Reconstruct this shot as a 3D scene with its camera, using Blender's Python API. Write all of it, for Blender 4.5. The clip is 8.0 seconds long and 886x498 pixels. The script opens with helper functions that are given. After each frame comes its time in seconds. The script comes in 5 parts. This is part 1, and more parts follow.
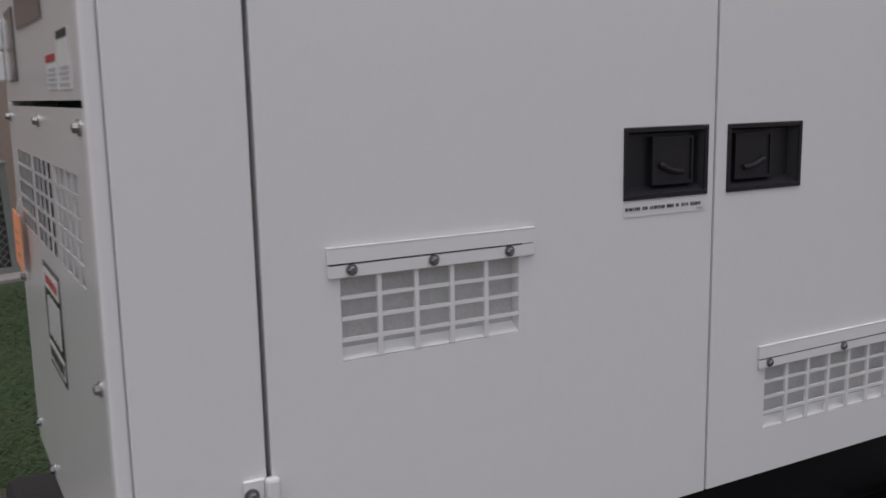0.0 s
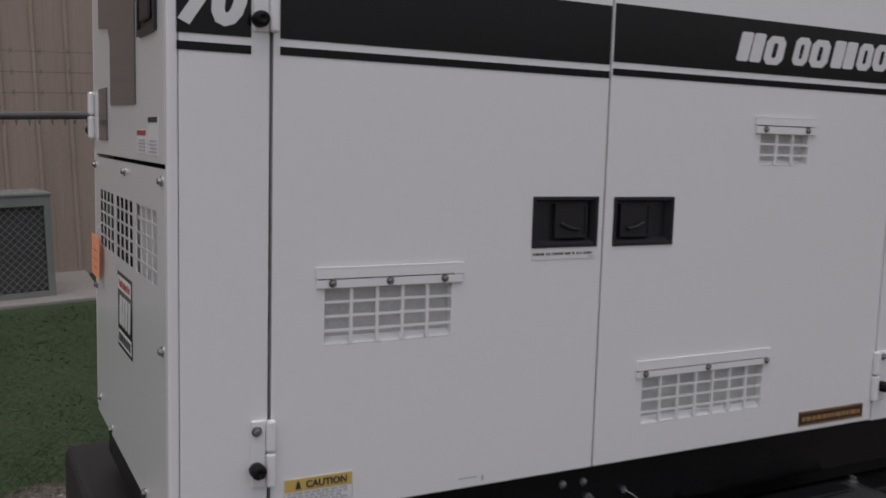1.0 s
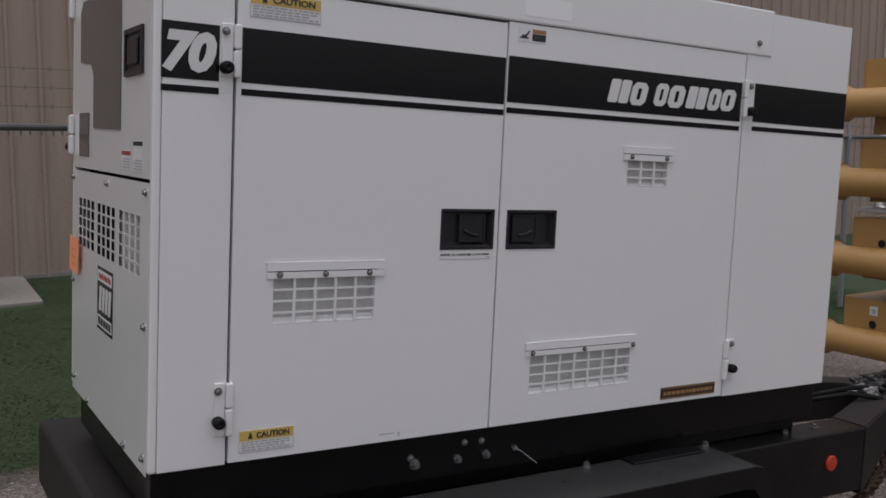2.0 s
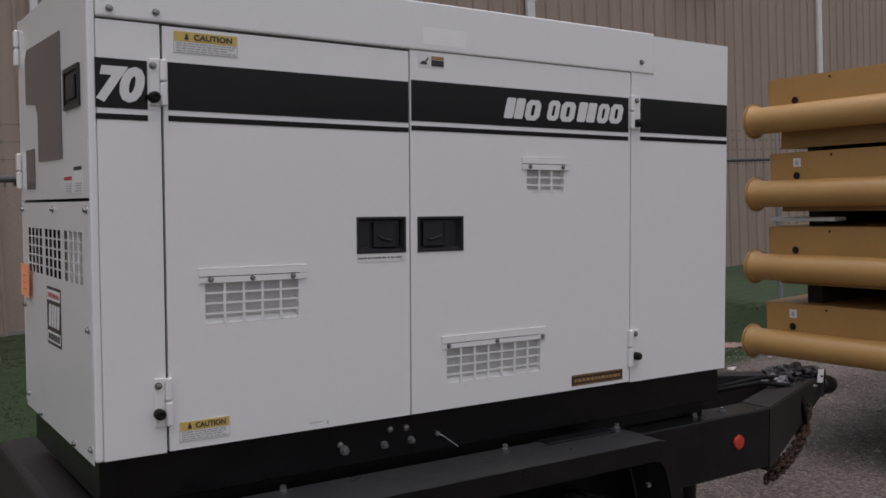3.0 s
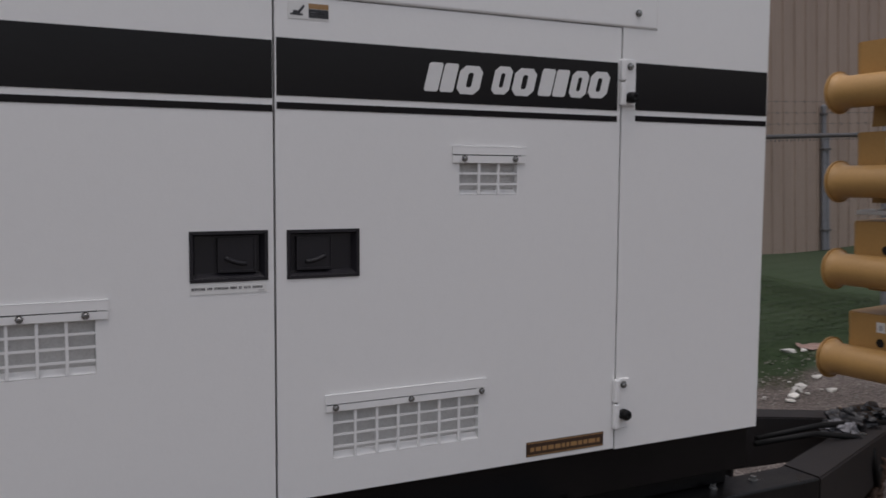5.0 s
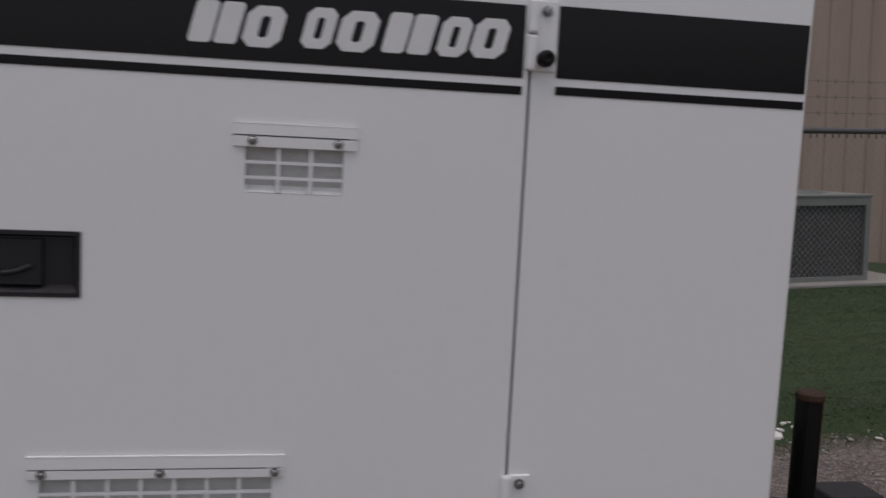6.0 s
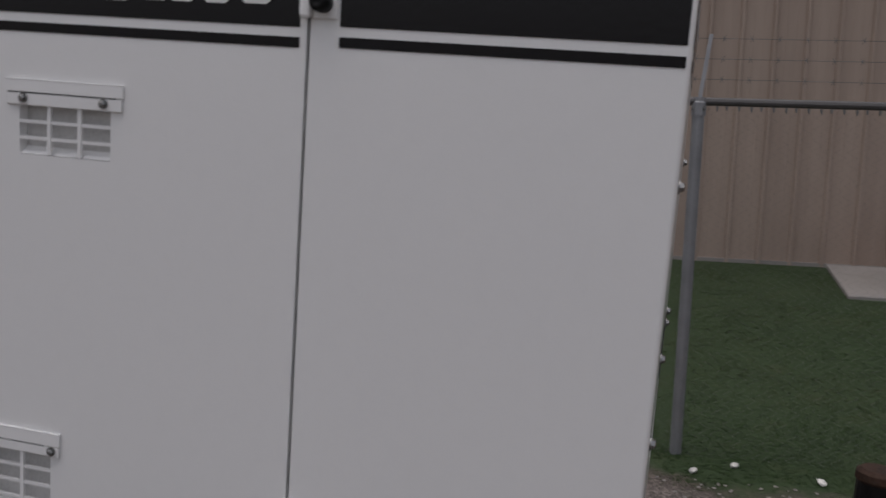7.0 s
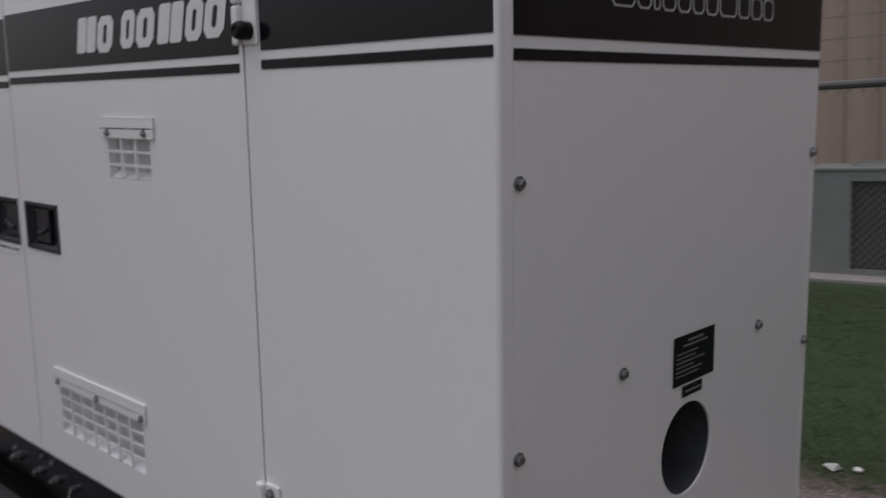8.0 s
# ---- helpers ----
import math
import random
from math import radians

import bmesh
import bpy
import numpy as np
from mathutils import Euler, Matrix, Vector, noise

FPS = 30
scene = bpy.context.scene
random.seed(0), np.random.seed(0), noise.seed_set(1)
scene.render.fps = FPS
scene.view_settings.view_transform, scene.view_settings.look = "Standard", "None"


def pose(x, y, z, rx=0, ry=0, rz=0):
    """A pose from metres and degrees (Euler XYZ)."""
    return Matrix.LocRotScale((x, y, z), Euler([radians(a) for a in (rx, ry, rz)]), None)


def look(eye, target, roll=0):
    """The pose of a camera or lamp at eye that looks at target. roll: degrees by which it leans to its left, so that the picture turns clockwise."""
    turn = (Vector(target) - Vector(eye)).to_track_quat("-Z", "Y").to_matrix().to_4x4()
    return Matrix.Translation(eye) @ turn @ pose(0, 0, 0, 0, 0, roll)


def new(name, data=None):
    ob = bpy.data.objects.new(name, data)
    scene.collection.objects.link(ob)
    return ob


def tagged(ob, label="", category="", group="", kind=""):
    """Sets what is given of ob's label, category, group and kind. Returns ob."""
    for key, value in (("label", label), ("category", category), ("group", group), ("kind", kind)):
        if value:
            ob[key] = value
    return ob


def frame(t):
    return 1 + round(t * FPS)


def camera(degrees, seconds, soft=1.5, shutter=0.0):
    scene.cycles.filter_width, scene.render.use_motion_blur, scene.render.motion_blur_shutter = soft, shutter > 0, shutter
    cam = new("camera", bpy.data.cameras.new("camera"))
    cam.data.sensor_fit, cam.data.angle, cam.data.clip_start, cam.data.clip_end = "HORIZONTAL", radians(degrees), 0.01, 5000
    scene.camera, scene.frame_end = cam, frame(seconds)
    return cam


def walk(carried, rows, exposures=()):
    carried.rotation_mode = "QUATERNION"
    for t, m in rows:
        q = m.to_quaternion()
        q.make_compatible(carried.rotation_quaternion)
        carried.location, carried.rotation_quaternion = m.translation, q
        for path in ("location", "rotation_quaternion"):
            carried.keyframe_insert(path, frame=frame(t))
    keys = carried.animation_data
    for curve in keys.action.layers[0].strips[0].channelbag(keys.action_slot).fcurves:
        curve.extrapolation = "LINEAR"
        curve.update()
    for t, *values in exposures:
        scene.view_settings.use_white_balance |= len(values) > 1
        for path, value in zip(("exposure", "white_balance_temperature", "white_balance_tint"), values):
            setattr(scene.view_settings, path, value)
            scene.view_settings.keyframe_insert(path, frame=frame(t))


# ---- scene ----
cam = camera(51.0, 8.0, soft=1.6, shutter=0.25)
PATH = [
    (0, (-0.131, -0.973, 1.609), (0.831, 0.748, 1.275), -1.10),
    (0.2, (-0.189, -1.059, 1.641), (0.751, 0.675, 1.312), -0.05),
    (0.5, (-0.240, -1.202, 1.653), (0.641, 0.572, 1.376), -0.76),
    (0.7, (-0.264, -1.319, 1.651), (0.660, 0.446, 1.474), 1.39),
    (1, (-0.278, -1.483, 1.654), (0.648, 0.275, 1.426), 1.61),
    (1.2, (-0.270, -1.580, 1.716), (0.685, 0.159, 1.463), 2.12),
    (2.3, (-0.502, -1.985, 1.638), (0.592, -0.322, 1.450), 2.07),
    (2.5, (-0.496, -2.057, 1.614), (0.634, -0.419, 1.418), 1.65),
    (2.8, (-0.489, -2.161, 1.616), (0.639, -0.514, 1.498), 0.49),
    (3, (-0.496, -2.184, 1.588), (0.618, -0.526, 1.493), -0.25),
    (3.2, (-0.485, -2.198, 1.618), (0.624, -0.536, 1.526), 0.25),
    (3.5, (-0.476, -2.238, 1.613), (0.641, -0.580, 1.552), 0.53),
    (3.7, (-0.458, -2.220, 1.593), (0.625, -0.541, 1.508), 0.24),
    (4, (-0.384, -2.148, 1.613), (0.642, -0.432, 1.544), -1.28),
    (4.2, (-0.260, -2.090, 1.616), (0.774, -0.380, 1.526), -1.31),
    (4.5, (-0.075, -1.978, 1.649), (0.891, -0.232, 1.519), -0.09),
    (4.7, (0.069, -1.905, 1.658), (1.075, -0.183, 1.518), 0.27),
    (5.8, (1.088, -1.470, 1.706), (1.512, 0.470, 1.474), 2.01),
    (6, (1.324, -1.439, 1.707), (1.680, 0.516, 1.488), 2.86),
    (6.3, (1.696, -1.397, 1.703), (1.764, 0.585, 1.439), 1.37),
    (6.5, (1.865, -1.335, 1.738), (1.790, 0.643, 1.452), 1.42),
    (6.8, (2.078, -1.210, 1.724), (1.726, 0.735, 1.418), 4.51),
    (7, (2.197, -1.134, 1.742), (1.711, 0.780, 1.424), 4.11),
    (7.2, (2.343, -1.052, 1.761), (1.689, 0.819, 1.493), 1.93),
    (7.3, (2.418, -1.021, 1.753), (1.673, 0.819, 1.515), 1.59),
    (7.5, (2.600, -0.963, 1.735), (1.715, 0.814, 1.494), -0.06),
    (7.7, (2.723, -0.894, 1.764), (1.596, 0.731, 1.465), -1.58),
    (7.8, (2.774, -0.863, 1.773), (1.566, 0.703, 1.471), -1.38),
    (8, (2.859, -0.779, 1.756), (1.484, 0.636, 1.431), -0.98),
]

# the trailer stands nose-down: the machine and the eye are given in its own frame
PIVOT = Vector((1.1, 0.45, 1.0))
TILT = (Matrix.Translation(PIVOT) @ Matrix.Rotation(radians(2.5), 4, "Y") @ Matrix.Rotation(radians(0.7), 4, "X")
        @ Matrix.Translation(-PIVOT))
EXPOSURES = [(0.0, 0.23, 6400, 16), (0.6, 0.14, 6400, 16), (2.5, 0.13, 6400, 16), (3.4, 0.19, 6400, 16), (4.6, 0.07, 6400, 16), (6.0, 0.03, 6400, 16), (7.0, -0.02, 6400, 16), (8.0, 0.06, 6300, 16)]
walk(cam, [(t, TILT @ look(eye, target, roll)) for t, eye, target, roll in PATH], EXPOSURES)

# ---------------------------------------------------------------- light
world = bpy.data.worlds.new("overcast")
scene.world = world
world.use_nodes = True
wn, wl = world.node_tree.nodes, world.node_tree.links
sky = wn.new("ShaderNodeTexSky")
sky.sky_type, sky.sun_disc = "NISHITA", False
sky.sun_elevation, sky.sun_rotation = radians(80), radians(185)
sky.dust_density, sky.air_density, sky.ozone_density = 4.0, 1.5, 1.0
grey = wn.new("ShaderNodeHueSaturation")
grey.inputs["Saturation"].default_value = 0.42
wl.new(sky.outputs[0], grey.inputs["Color"])
wl.new(grey.outputs[0], wn["Background"].inputs["Color"])
wn["Background"].inputs["Strength"].default_value = 0.108

sun = new("sun", bpy.data.lights.new("sun", "SUN"))
sun.data.energy, sun.data.angle, sun.data.color = 0.62, radians(60), (1.0, 0.95, 0.87)
sun.matrix_world = look((-3.4, -0.6, 10), (0, 0, 0))

# ---------------------------------------------------------------- materials
def mat(name, color, rough=0.5, metal=0.0, vary=0.0, scale=4.0, bump=0.0, bump_scale=60.0, color2=None, grain=0.0, spec=0.5, coat_rough=0.08,
        grain_scale=200.0, per_object=0.0, rough_vary=0.0, coat=0.0, stretch=(1, 1, 1)):
    """A procedural surface: two scales of colour variation, a bump and a roughness that wanders."""
    m = bpy.data.materials.new(name)
    m.use_nodes = True
    n, l = m.node_tree.nodes, m.node_tree.links
    p = n["Principled BSDF"]
    p.inputs["Roughness"].default_value, p.inputs["Metallic"].default_value = rough, metal
    p.inputs["Coat Weight"].default_value = coat
    p.inputs["Coat Roughness"].default_value = coat_rough
    p.inputs["Specular IOR Level"].default_value = spec
    tc = n.new("ShaderNodeTexCoord")
    mp = n.new("ShaderNodeMapping")
    mp.inputs["Scale"].default_value = stretch
    l.new(tc.outputs["Object"], mp.inputs["Vector"])
    col = n.new("ShaderNodeRGB")
    col.outputs[0].default_value = (*color, 1)
    out = col.outputs[0]

    def noise_node(s, detail=4.0, r=0.55):
        t = n.new("ShaderNodeTexNoise")
        t.inputs["Scale"].default_value, t.inputs["Detail"].default_value, t.inputs["Roughness"].default_value = s, detail, r
        l.new(mp.outputs[0], t.inputs["Vector"])
        return t

    def mix(a, b_color, fac, blend="MIX"):
        mx = n.new("ShaderNodeMix")
        mx.data_type, mx.blend_type = "RGBA", blend
        l.new(fac, mx.inputs["Factor"])
        l.new(a, mx.inputs[6])
        if isinstance(b_color, tuple):
            mx.inputs[7].default_value = (*b_color, 1)
        else:
            l.new(b_color, mx.inputs[7])
        return mx.outputs[2]

    def ramp(src, lo, hi, amount):
        r = n.new("ShaderNodeMapRange")
        r.inputs["From Min"].default_value, r.inputs["From Max"].default_value = lo, hi
        r.inputs["To Max"].default_value = amount
        l.new(src, r.inputs["Value"])
        return r.outputs[0]

    dark = color2 or tuple(c * 0.55 for c in color)
    if vary:
        out = mix(out, dark, ramp(noise_node(scale).outputs[0], 0.4, 0.75, vary))
    if grain:
        out = mix(out, tuple(c * 0.4 for c in color), ramp(noise_node(grain_scale, 2.0).outputs[0], 0.45, 0.75, grain))
    if per_object:
        oi = n.new("ShaderNodeObjectInfo")
        hs = n.new("ShaderNodeHueSaturation")
        l.new(out, hs.inputs["Color"])
        l.new(ramp(oi.outputs["Random"], 0, 1, per_object), hs.inputs["Value"])
        hs2 = n.new("ShaderNodeMath")
        hs2.inputs[1].default_value = 1 - per_object / 2
        l.new(ramp(oi.outputs["Random"], 0, 1, per_object), hs2.inputs[0])
        l.new(hs2.outputs[0], hs.inputs["Value"])
        out = hs.outputs[0]
    l.new(out, p.inputs["Base Color"])
    if rough_vary:
        rr = n.new("ShaderNodeMapRange")
        rr.inputs["To Min"].default_value, rr.inputs["To Max"].default_value = max(0.02, rough - rough_vary), min(1, rough + rough_vary)
        l.new(noise_node(scale * 2.3).outputs[0], rr.inputs["Value"])
        l.new(rr.outputs[0], p.inputs["Roughness"])
    if bump:
        b = n.new("ShaderNodeBump")
        b.inputs["Strength"].default_value, b.inputs["Distance"].default_value = bump, 0.01
        l.new(noise_node(bump_scale).outputs[0], b.inputs["Height"])
        l.new(b.outputs[0], p.inputs["Normal"])
    return m


M = {}
M["paint"] = mat("white_enamel", (0.80, 0.80, 0.79), 0.32, vary=0.05, scale=2.5, bump=0.03, bump_scale=120, grain=0.02, grain_scale=40, rough_vary=0.08, coat=0.9, coat_rough=0.2,
                 color2=(0.70, 0.70, 0.68))
M["paint_in"] = mat("grey_baffle", (0.57, 0.565, 0.55), 0.55, vary=0.3, scale=30, color2=(0.44, 0.43, 0.42), bump=0.1, grain=0.22, grain_scale=260)
M["decal"] = mat("black_vinyl", (0.006, 0.0055, 0.008), 0.13, spec=0.3, vary=0.2, scale=5, bump=0.015, bump_scale=90, rough_vary=0.06)
M["letter"] = mat("white_vinyl", (0.72, 0.72, 0.71), 0.3, vary=0.08, scale=30)
# door rubber, and the shadow line drawn under the vent hoods
M["seal"] = mat("black_seal_and_shadow_line", (0.01, 0.01, 0.01), 0.8, bump=0.1)
M["plastic"] = mat("black_plastic", (0.016, 0.015, 0.019), 0.34, spec=0.45, vary=0.2, scale=40, bump=0.08, bump_scale=500, rough_vary=0.1)
M["pull"] = mat("worn_black_plastic", (0.018, 0.017, 0.020), 0.42, spec=0.35, vary=0.3, scale=60, rough_vary=0.08)
M["rubber"] = mat("black_rubber", (0.006, 0.006, 0.006), 0.55, spec=0.2, vary=0.3, scale=60, bump=0.1, bump_scale=300)
M["zinc"] = mat("zinc_plated_steel", (0.30, 0.30, 0.295), 0.26, metal=0.85, vary=0.4, scale=300, bump=0.05, bump_scale=400)
M["tub"] = mat("black_enamel_base", (0.003, 0.003, 0.0035), 0.22, spec=0.25, vary=0.4, scale=6, color2=(0.010, 0.0095, 0.009), bump=0.05, bump_scale=150, rough_vary=0.12)
M["frame"] = mat("black_enamel_trailer", (0.004, 0.004, 0.0045), 0.32, spec=0.28, vary=0.5, scale=5, color2=(0.016, 0.015, 0.014), bump=0.1, bump_scale=90,
                 grain=0.2, rough_vary=0.15)
# dust, and the sky's sheen on the flat top, lighten this colour
M["fender"] = mat("dusty_sky_lit_fender", (0.026, 0.026, 0.027), 0.33, vary=0.7, scale=3.5, color2=(0.040, 0.038, 0.036), bump=0.05, bump_scale=120, rough_vary=0.15)
M["dusty"] = mat("dusty_rear_steel", (0.020, 0.0175, 0.0175), 0.55, spec=0.35, vary=0.6, scale=5, color2=(0.012, 0.011, 0.011), bump=0.1, bump_scale=80, grain=0.2)
M["tyre"] = mat("tyre_rubber", (0.010, 0.010, 0.010), 0.8, vary=0.4, scale=14, color2=(0.022, 0.02, 0.018), bump=0.2, bump_scale=120)
M["rim"] = mat("white_wheel_steel", (0.25, 0.25, 0.25), 0.4, metal=0.6, vary=0.4, scale=20)
M["rust"] = mat("rusty_steel", (0.040, 0.024, 0.016), 0.8, metal=0.3, vary=0.6, scale=40, color2=(0.09, 0.042, 0.022), bump=0.3, bump_scale=150)
M["red_lens"] = mat("red_reflector", (0.50, 0.045, 0.025), 0.2, vary=0.15, scale=300, bump=0.2, bump_scale=700)
M["yellow"] = mat("label_yellow", (0.62, 0.44, 0.12), 0.4, vary=0.1, scale=60)
M["label"] = mat("label_white", (0.74, 0.74, 0.72), 0.4, vary=0.1, scale=60)
M["label_ink"] = mat("label_ink", (0.03, 0.03, 0.035), 0.45)
M["label_grey"] = mat("label_small_print", (0.46, 0.46, 0.47), 0.5, vary=0.3, scale=200)
M["label_red"] = mat("label_red", (0.42, 0.05, 0.05), 0.45, vary=0.2, scale=80)
M["label_brown"] = mat("label_dark_brown", (0.045, 0.022, 0.012), 0.4, vary=0.2, scale=40)
M["label_gold"] = mat("label_gold", (0.35, 0.2, 0.08), 0.4, vary=0.2, scale=80)
M["pale_patch"] = mat("pale_white_patch", (0.88, 0.88, 0.87), 0.2, vary=0.05, scale=20)
M["orange"] = mat("orange_tag", (1.0, 0.38, 0.18), 0.55, vary=0.1, scale=20)
M["window"] = mat("control_window_tinted", (0.115, 0.105, 0.10), 0.12, vary=0.1, scale=3, bump=0.01)
M["soot"] = mat("soot_and_dark_inside", (0.03, 0.03, 0.03), 0.6, vary=0.4, scale=12)
M["duct"] = mat("galvanised_duct", (0.085, 0.09, 0.092), 0.42, metal=0.3, vary=0.7, scale=14, color2=(0.035, 0.034, 0.034))
M["plate_ink"] = mat("plate_small_print", (0.20, 0.195, 0.20), 0.5, vary=0.4, scale=300)
M["stack"] = mat("ochre_enamel", (0.46, 0.265, 0.088), 0.42, vary=0.4, scale=3, color2=(0.33, 0.185, 0.06), bump=0.08, bump_scale=70, grain=0.12, grain_scale=60,
                 rough_vary=0.12)
# near-black of the plates and discs that draw shade inside openings
M["hole"] = mat("hole_shade_black", (0.006, 0.005, 0.004), 0.9)
M["timber"] = mat("timber_and_stack_shade", (0.025, 0.02, 0.016), 0.85, vary=0.5, scale=8, bump=0.3, bump_scale=50, stretch=(1, 6, 6))
M["galv"] = mat("galvanised_pipe", (0.27, 0.275, 0.285), 0.55, metal=0.3, vary=0.45, scale=9, bump=0.05, color2=(0.15, 0.15, 0.155))
M["riser"] = mat("pale_blue_grey_conduit", (0.20, 0.205, 0.225), 0.6, vary=0.4, scale=6, color2=(0.15, 0.15, 0.16), bump=0.05)
M["rail"] = mat("weathered_rail", (0.10, 0.095, 0.092), 0.55, metal=0.2, vary=0.5, scale=7, bump=0.05, color2=(0.055, 0.052, 0.05))
M["wire"] = mat("dull_fence_wire", (0.10, 0.10, 0.098), 0.6, vary=0.3, scale=5)
M["ac"] = mat("grey_green_cabinet", (0.195, 0.203, 0.190), 0.55, vary=0.35, scale=4, color2=(0.13, 0.135, 0.126), bump=0.05, grain=0.1)
M["coil"] = mat("condenser_coil", (0.060, 0.056, 0.057), 0.7, vary=0.4, scale=60, bump=0.4, bump_scale=250)
M["concrete"] = mat("concrete_pad", (0.27, 0.25, 0.232), 0.9, vary=0.5, scale=2.5, color2=(0.21, 0.195, 0.18), bump=0.3, bump_scale=40, grain=0.25, grain_scale=120)
M["meter"] = mat("grey_meter_box", (0.20, 0.23, 0.25), 0.45, vary=0.2, scale=20)
M["white_metal"] = mat("white_painted_metal", (0.72, 0.72, 0.71), 0.45, vary=0.3, scale=3, color2=(0.5, 0.5, 0.48))
M["lagging"] = mat("black_pipe_lagging", (0.025, 0.02, 0.018), 0.8, vary=0.5, scale=30, color2=(0.10, 0.05, 0.035), bump=0.4, bump_scale=60)
M["litter"] = mat("pale_litter", (0.62, 0.61, 0.57), 0.8, vary=0.4, scale=30, bump=0.3, per_object=0.5)
M["board"] = mat("wet_cardboard", (0.30, 0.205, 0.17), 0.85, vary=0.6, scale=12, color2=(0.19, 0.125, 0.10), bump=0.2, bump_scale=80)
M["film"] = mat("crumpled_plastic", (0.006, 0.006, 0.007), 0.12, vary=0.3, scale=30, color2=(0.02, 0.02, 0.022), bump=0.8, bump_scale=60)
M["clear"] = mat("grey_plastic_film", (0.20, 0.20, 0.21), 0.15, vary=0.8, scale=25, color2=(0.03, 0.03, 0.035), bump=0.8, bump_scale=50)
M["stone"] = mat("gravel_stone", (0.26, 0.24, 0.22), 0.9, vary=0.5, scale=30, bump=0.3, bump_scale=120)
M["blade"] = mat("grass_blade", (0.0215, 0.044, 0.012), 0.75, vary=0.9, scale=0.9, color2=(0.039, 0.045, 0.016), grain=0.30, grain_scale=6, spec=0.15)


def siding_material():
    """Tan profiled sheet with runs of dirt down it."""
    m = mat("tan_siding", (0.355, 0.274, 0.222), 0.6, vary=0.55, scale=0.8, color2=(0.265, 0.198, 0.158), bump=0.04, bump_scale=40, grain=0.12, grain_scale=5,
            stretch=(3.0, 1, 0.35))
    return m


M["siding"] = siding_material()


def ground_material():
    """Gravel yard with a lawn that begins at the fence, its edge ragged."""
    m = bpy.data.materials.new("gravel_and_turf")
    m.use_nodes = True
    n, l = m.node_tree.nodes, m.node_tree.links
    p = n["Principled BSDF"]
    p.inputs["Roughness"].default_value = 0.95
    tc = n.new("ShaderNodeTexCoord")

    def nz(s, detail=5.0, rough=0.6):
        t = n.new("ShaderNodeTexNoise")
        t.inputs["Scale"].default_value, t.inputs["Detail"].default_value, t.inputs["Roughness"].default_value = s, detail, rough
        l.new(tc.outputs["Object"], t.inputs["Vector"])
        return t.outputs[0]

    def cr(src, *stops):
        r = n.new("ShaderNodeValToRGB")
        while len(r.color_ramp.elements) < len(stops):
            r.color_ramp.elements.new(0.5)
        for e, (pos, c) in zip(r.color_ramp.elements, stops):
            e.position, e.color = pos, (*c, 1)
        l.new(src, r.inputs[0])
        return r.outputs[0]

    vor = n.new("ShaderNodeTexVoronoi")
    vor.inputs["Scale"].default_value = 75
    l.new(tc.outputs["Object"], vor.inputs["Vector"])
    sep = n.new("ShaderNodeSeparateColor")
    l.new(vor.outputs["Color"], sep.inputs[0])
    stones = cr(sep.outputs[0], (0.0, (0.10, 0.088, 0.083)), (0.6, (0.172, 0.152, 0.143)), (1.0, (0.30, 0.27, 0.255)))
    patches = cr(nz(1.3), (0.35, (0.62, 0.58, 0.54)), (0.7, (1.1, 1.05, 1.0)))
    mul = n.new("ShaderNodeMix")
    mul.data_type, mul.blend_type = "RGBA", "MULTIPLY"
    mul.inputs["Factor"].default_value = 1.0
    l.new(stones, mul.inputs[6])
    l.new(patches, mul.inputs[7])
    turf = cr(nz(3.5), (0.3, (0.019, 0.037, 0.0105)), (0.55, (0.024, 0.046, 0.013)), (0.8, (0.037, 0.048, 0.017)))
    xyz = n.new("ShaderNodeSeparateXYZ")
    l.new(tc.outputs["Object"], xyz.inputs[0])
    slope = n.new("ShaderNodeMath")
    slope.operation = "MULTIPLY_ADD"
    slope.inputs[1].default_value = -0.1
    l.new(xyz.outputs[0], slope.inputs[0])
    l.new(xyz.outputs[1], slope.inputs[2])
    edge = n.new("ShaderNodeMath")
    edge.operation = "MULTIPLY_ADD"
    edge.inputs[1].default_value = 0.7
    l.new(nz(2.2, 6.0, 0.7), edge.inputs[0])

    # the lawn comes nearer to the yard in two steps along the fence
    def step(lo, hi, amount, onto):
        r = n.new("ShaderNodeMapRange")
        r.interpolation_type = "SMOOTHSTEP"
        r.inputs["From Min"].default_value, r.inputs["From Max"].default_value, r.inputs["To Max"].default_value = lo, hi, amount
        l.new(xyz.outputs[0], r.inputs["Value"])
        add = n.new("ShaderNodeMath")
        l.new(r.outputs[0], add.inputs[0])
        l.new(onto, add.inputs[1])
        return add.outputs[0]

    l.new(step(4.4, 5.6, 0.42, step(1.9, 2.5, 0.36, slope.outputs[0])), edge.inputs[2])
    fac = n.new("ShaderNodeMapRange")
    fac.inputs["From Min"].default_value, fac.inputs["From Max"].default_value = 3.62, 3.78
    l.new(edge.outputs[0], fac.inputs["Value"])
    bare = n.new("ShaderNodeMapRange")
    bare.inputs["From Min"].default_value, bare.inputs["From Max"].default_value, bare.inputs["To Max"].default_value = 3.42, 3.66, 0.85
    l.new(edge.outputs[0], bare.inputs["Value"])
    soil = n.new("ShaderNodeMix")
    soil.data_type = "RGBA"
    l.new(bare.outputs[0], soil.inputs["Factor"])
    l.new(mul.outputs[2], soil.inputs[6])
    l.new(cr(nz(14), (0.35, (0.045, 0.038, 0.028)), (0.7, (0.095, 0.078, 0.058))), soil.inputs[7])
    mx = n.new("ShaderNodeMix")
    mx.data_type = "RGBA"
    l.new(fac.outputs[0], mx.inputs["Factor"])
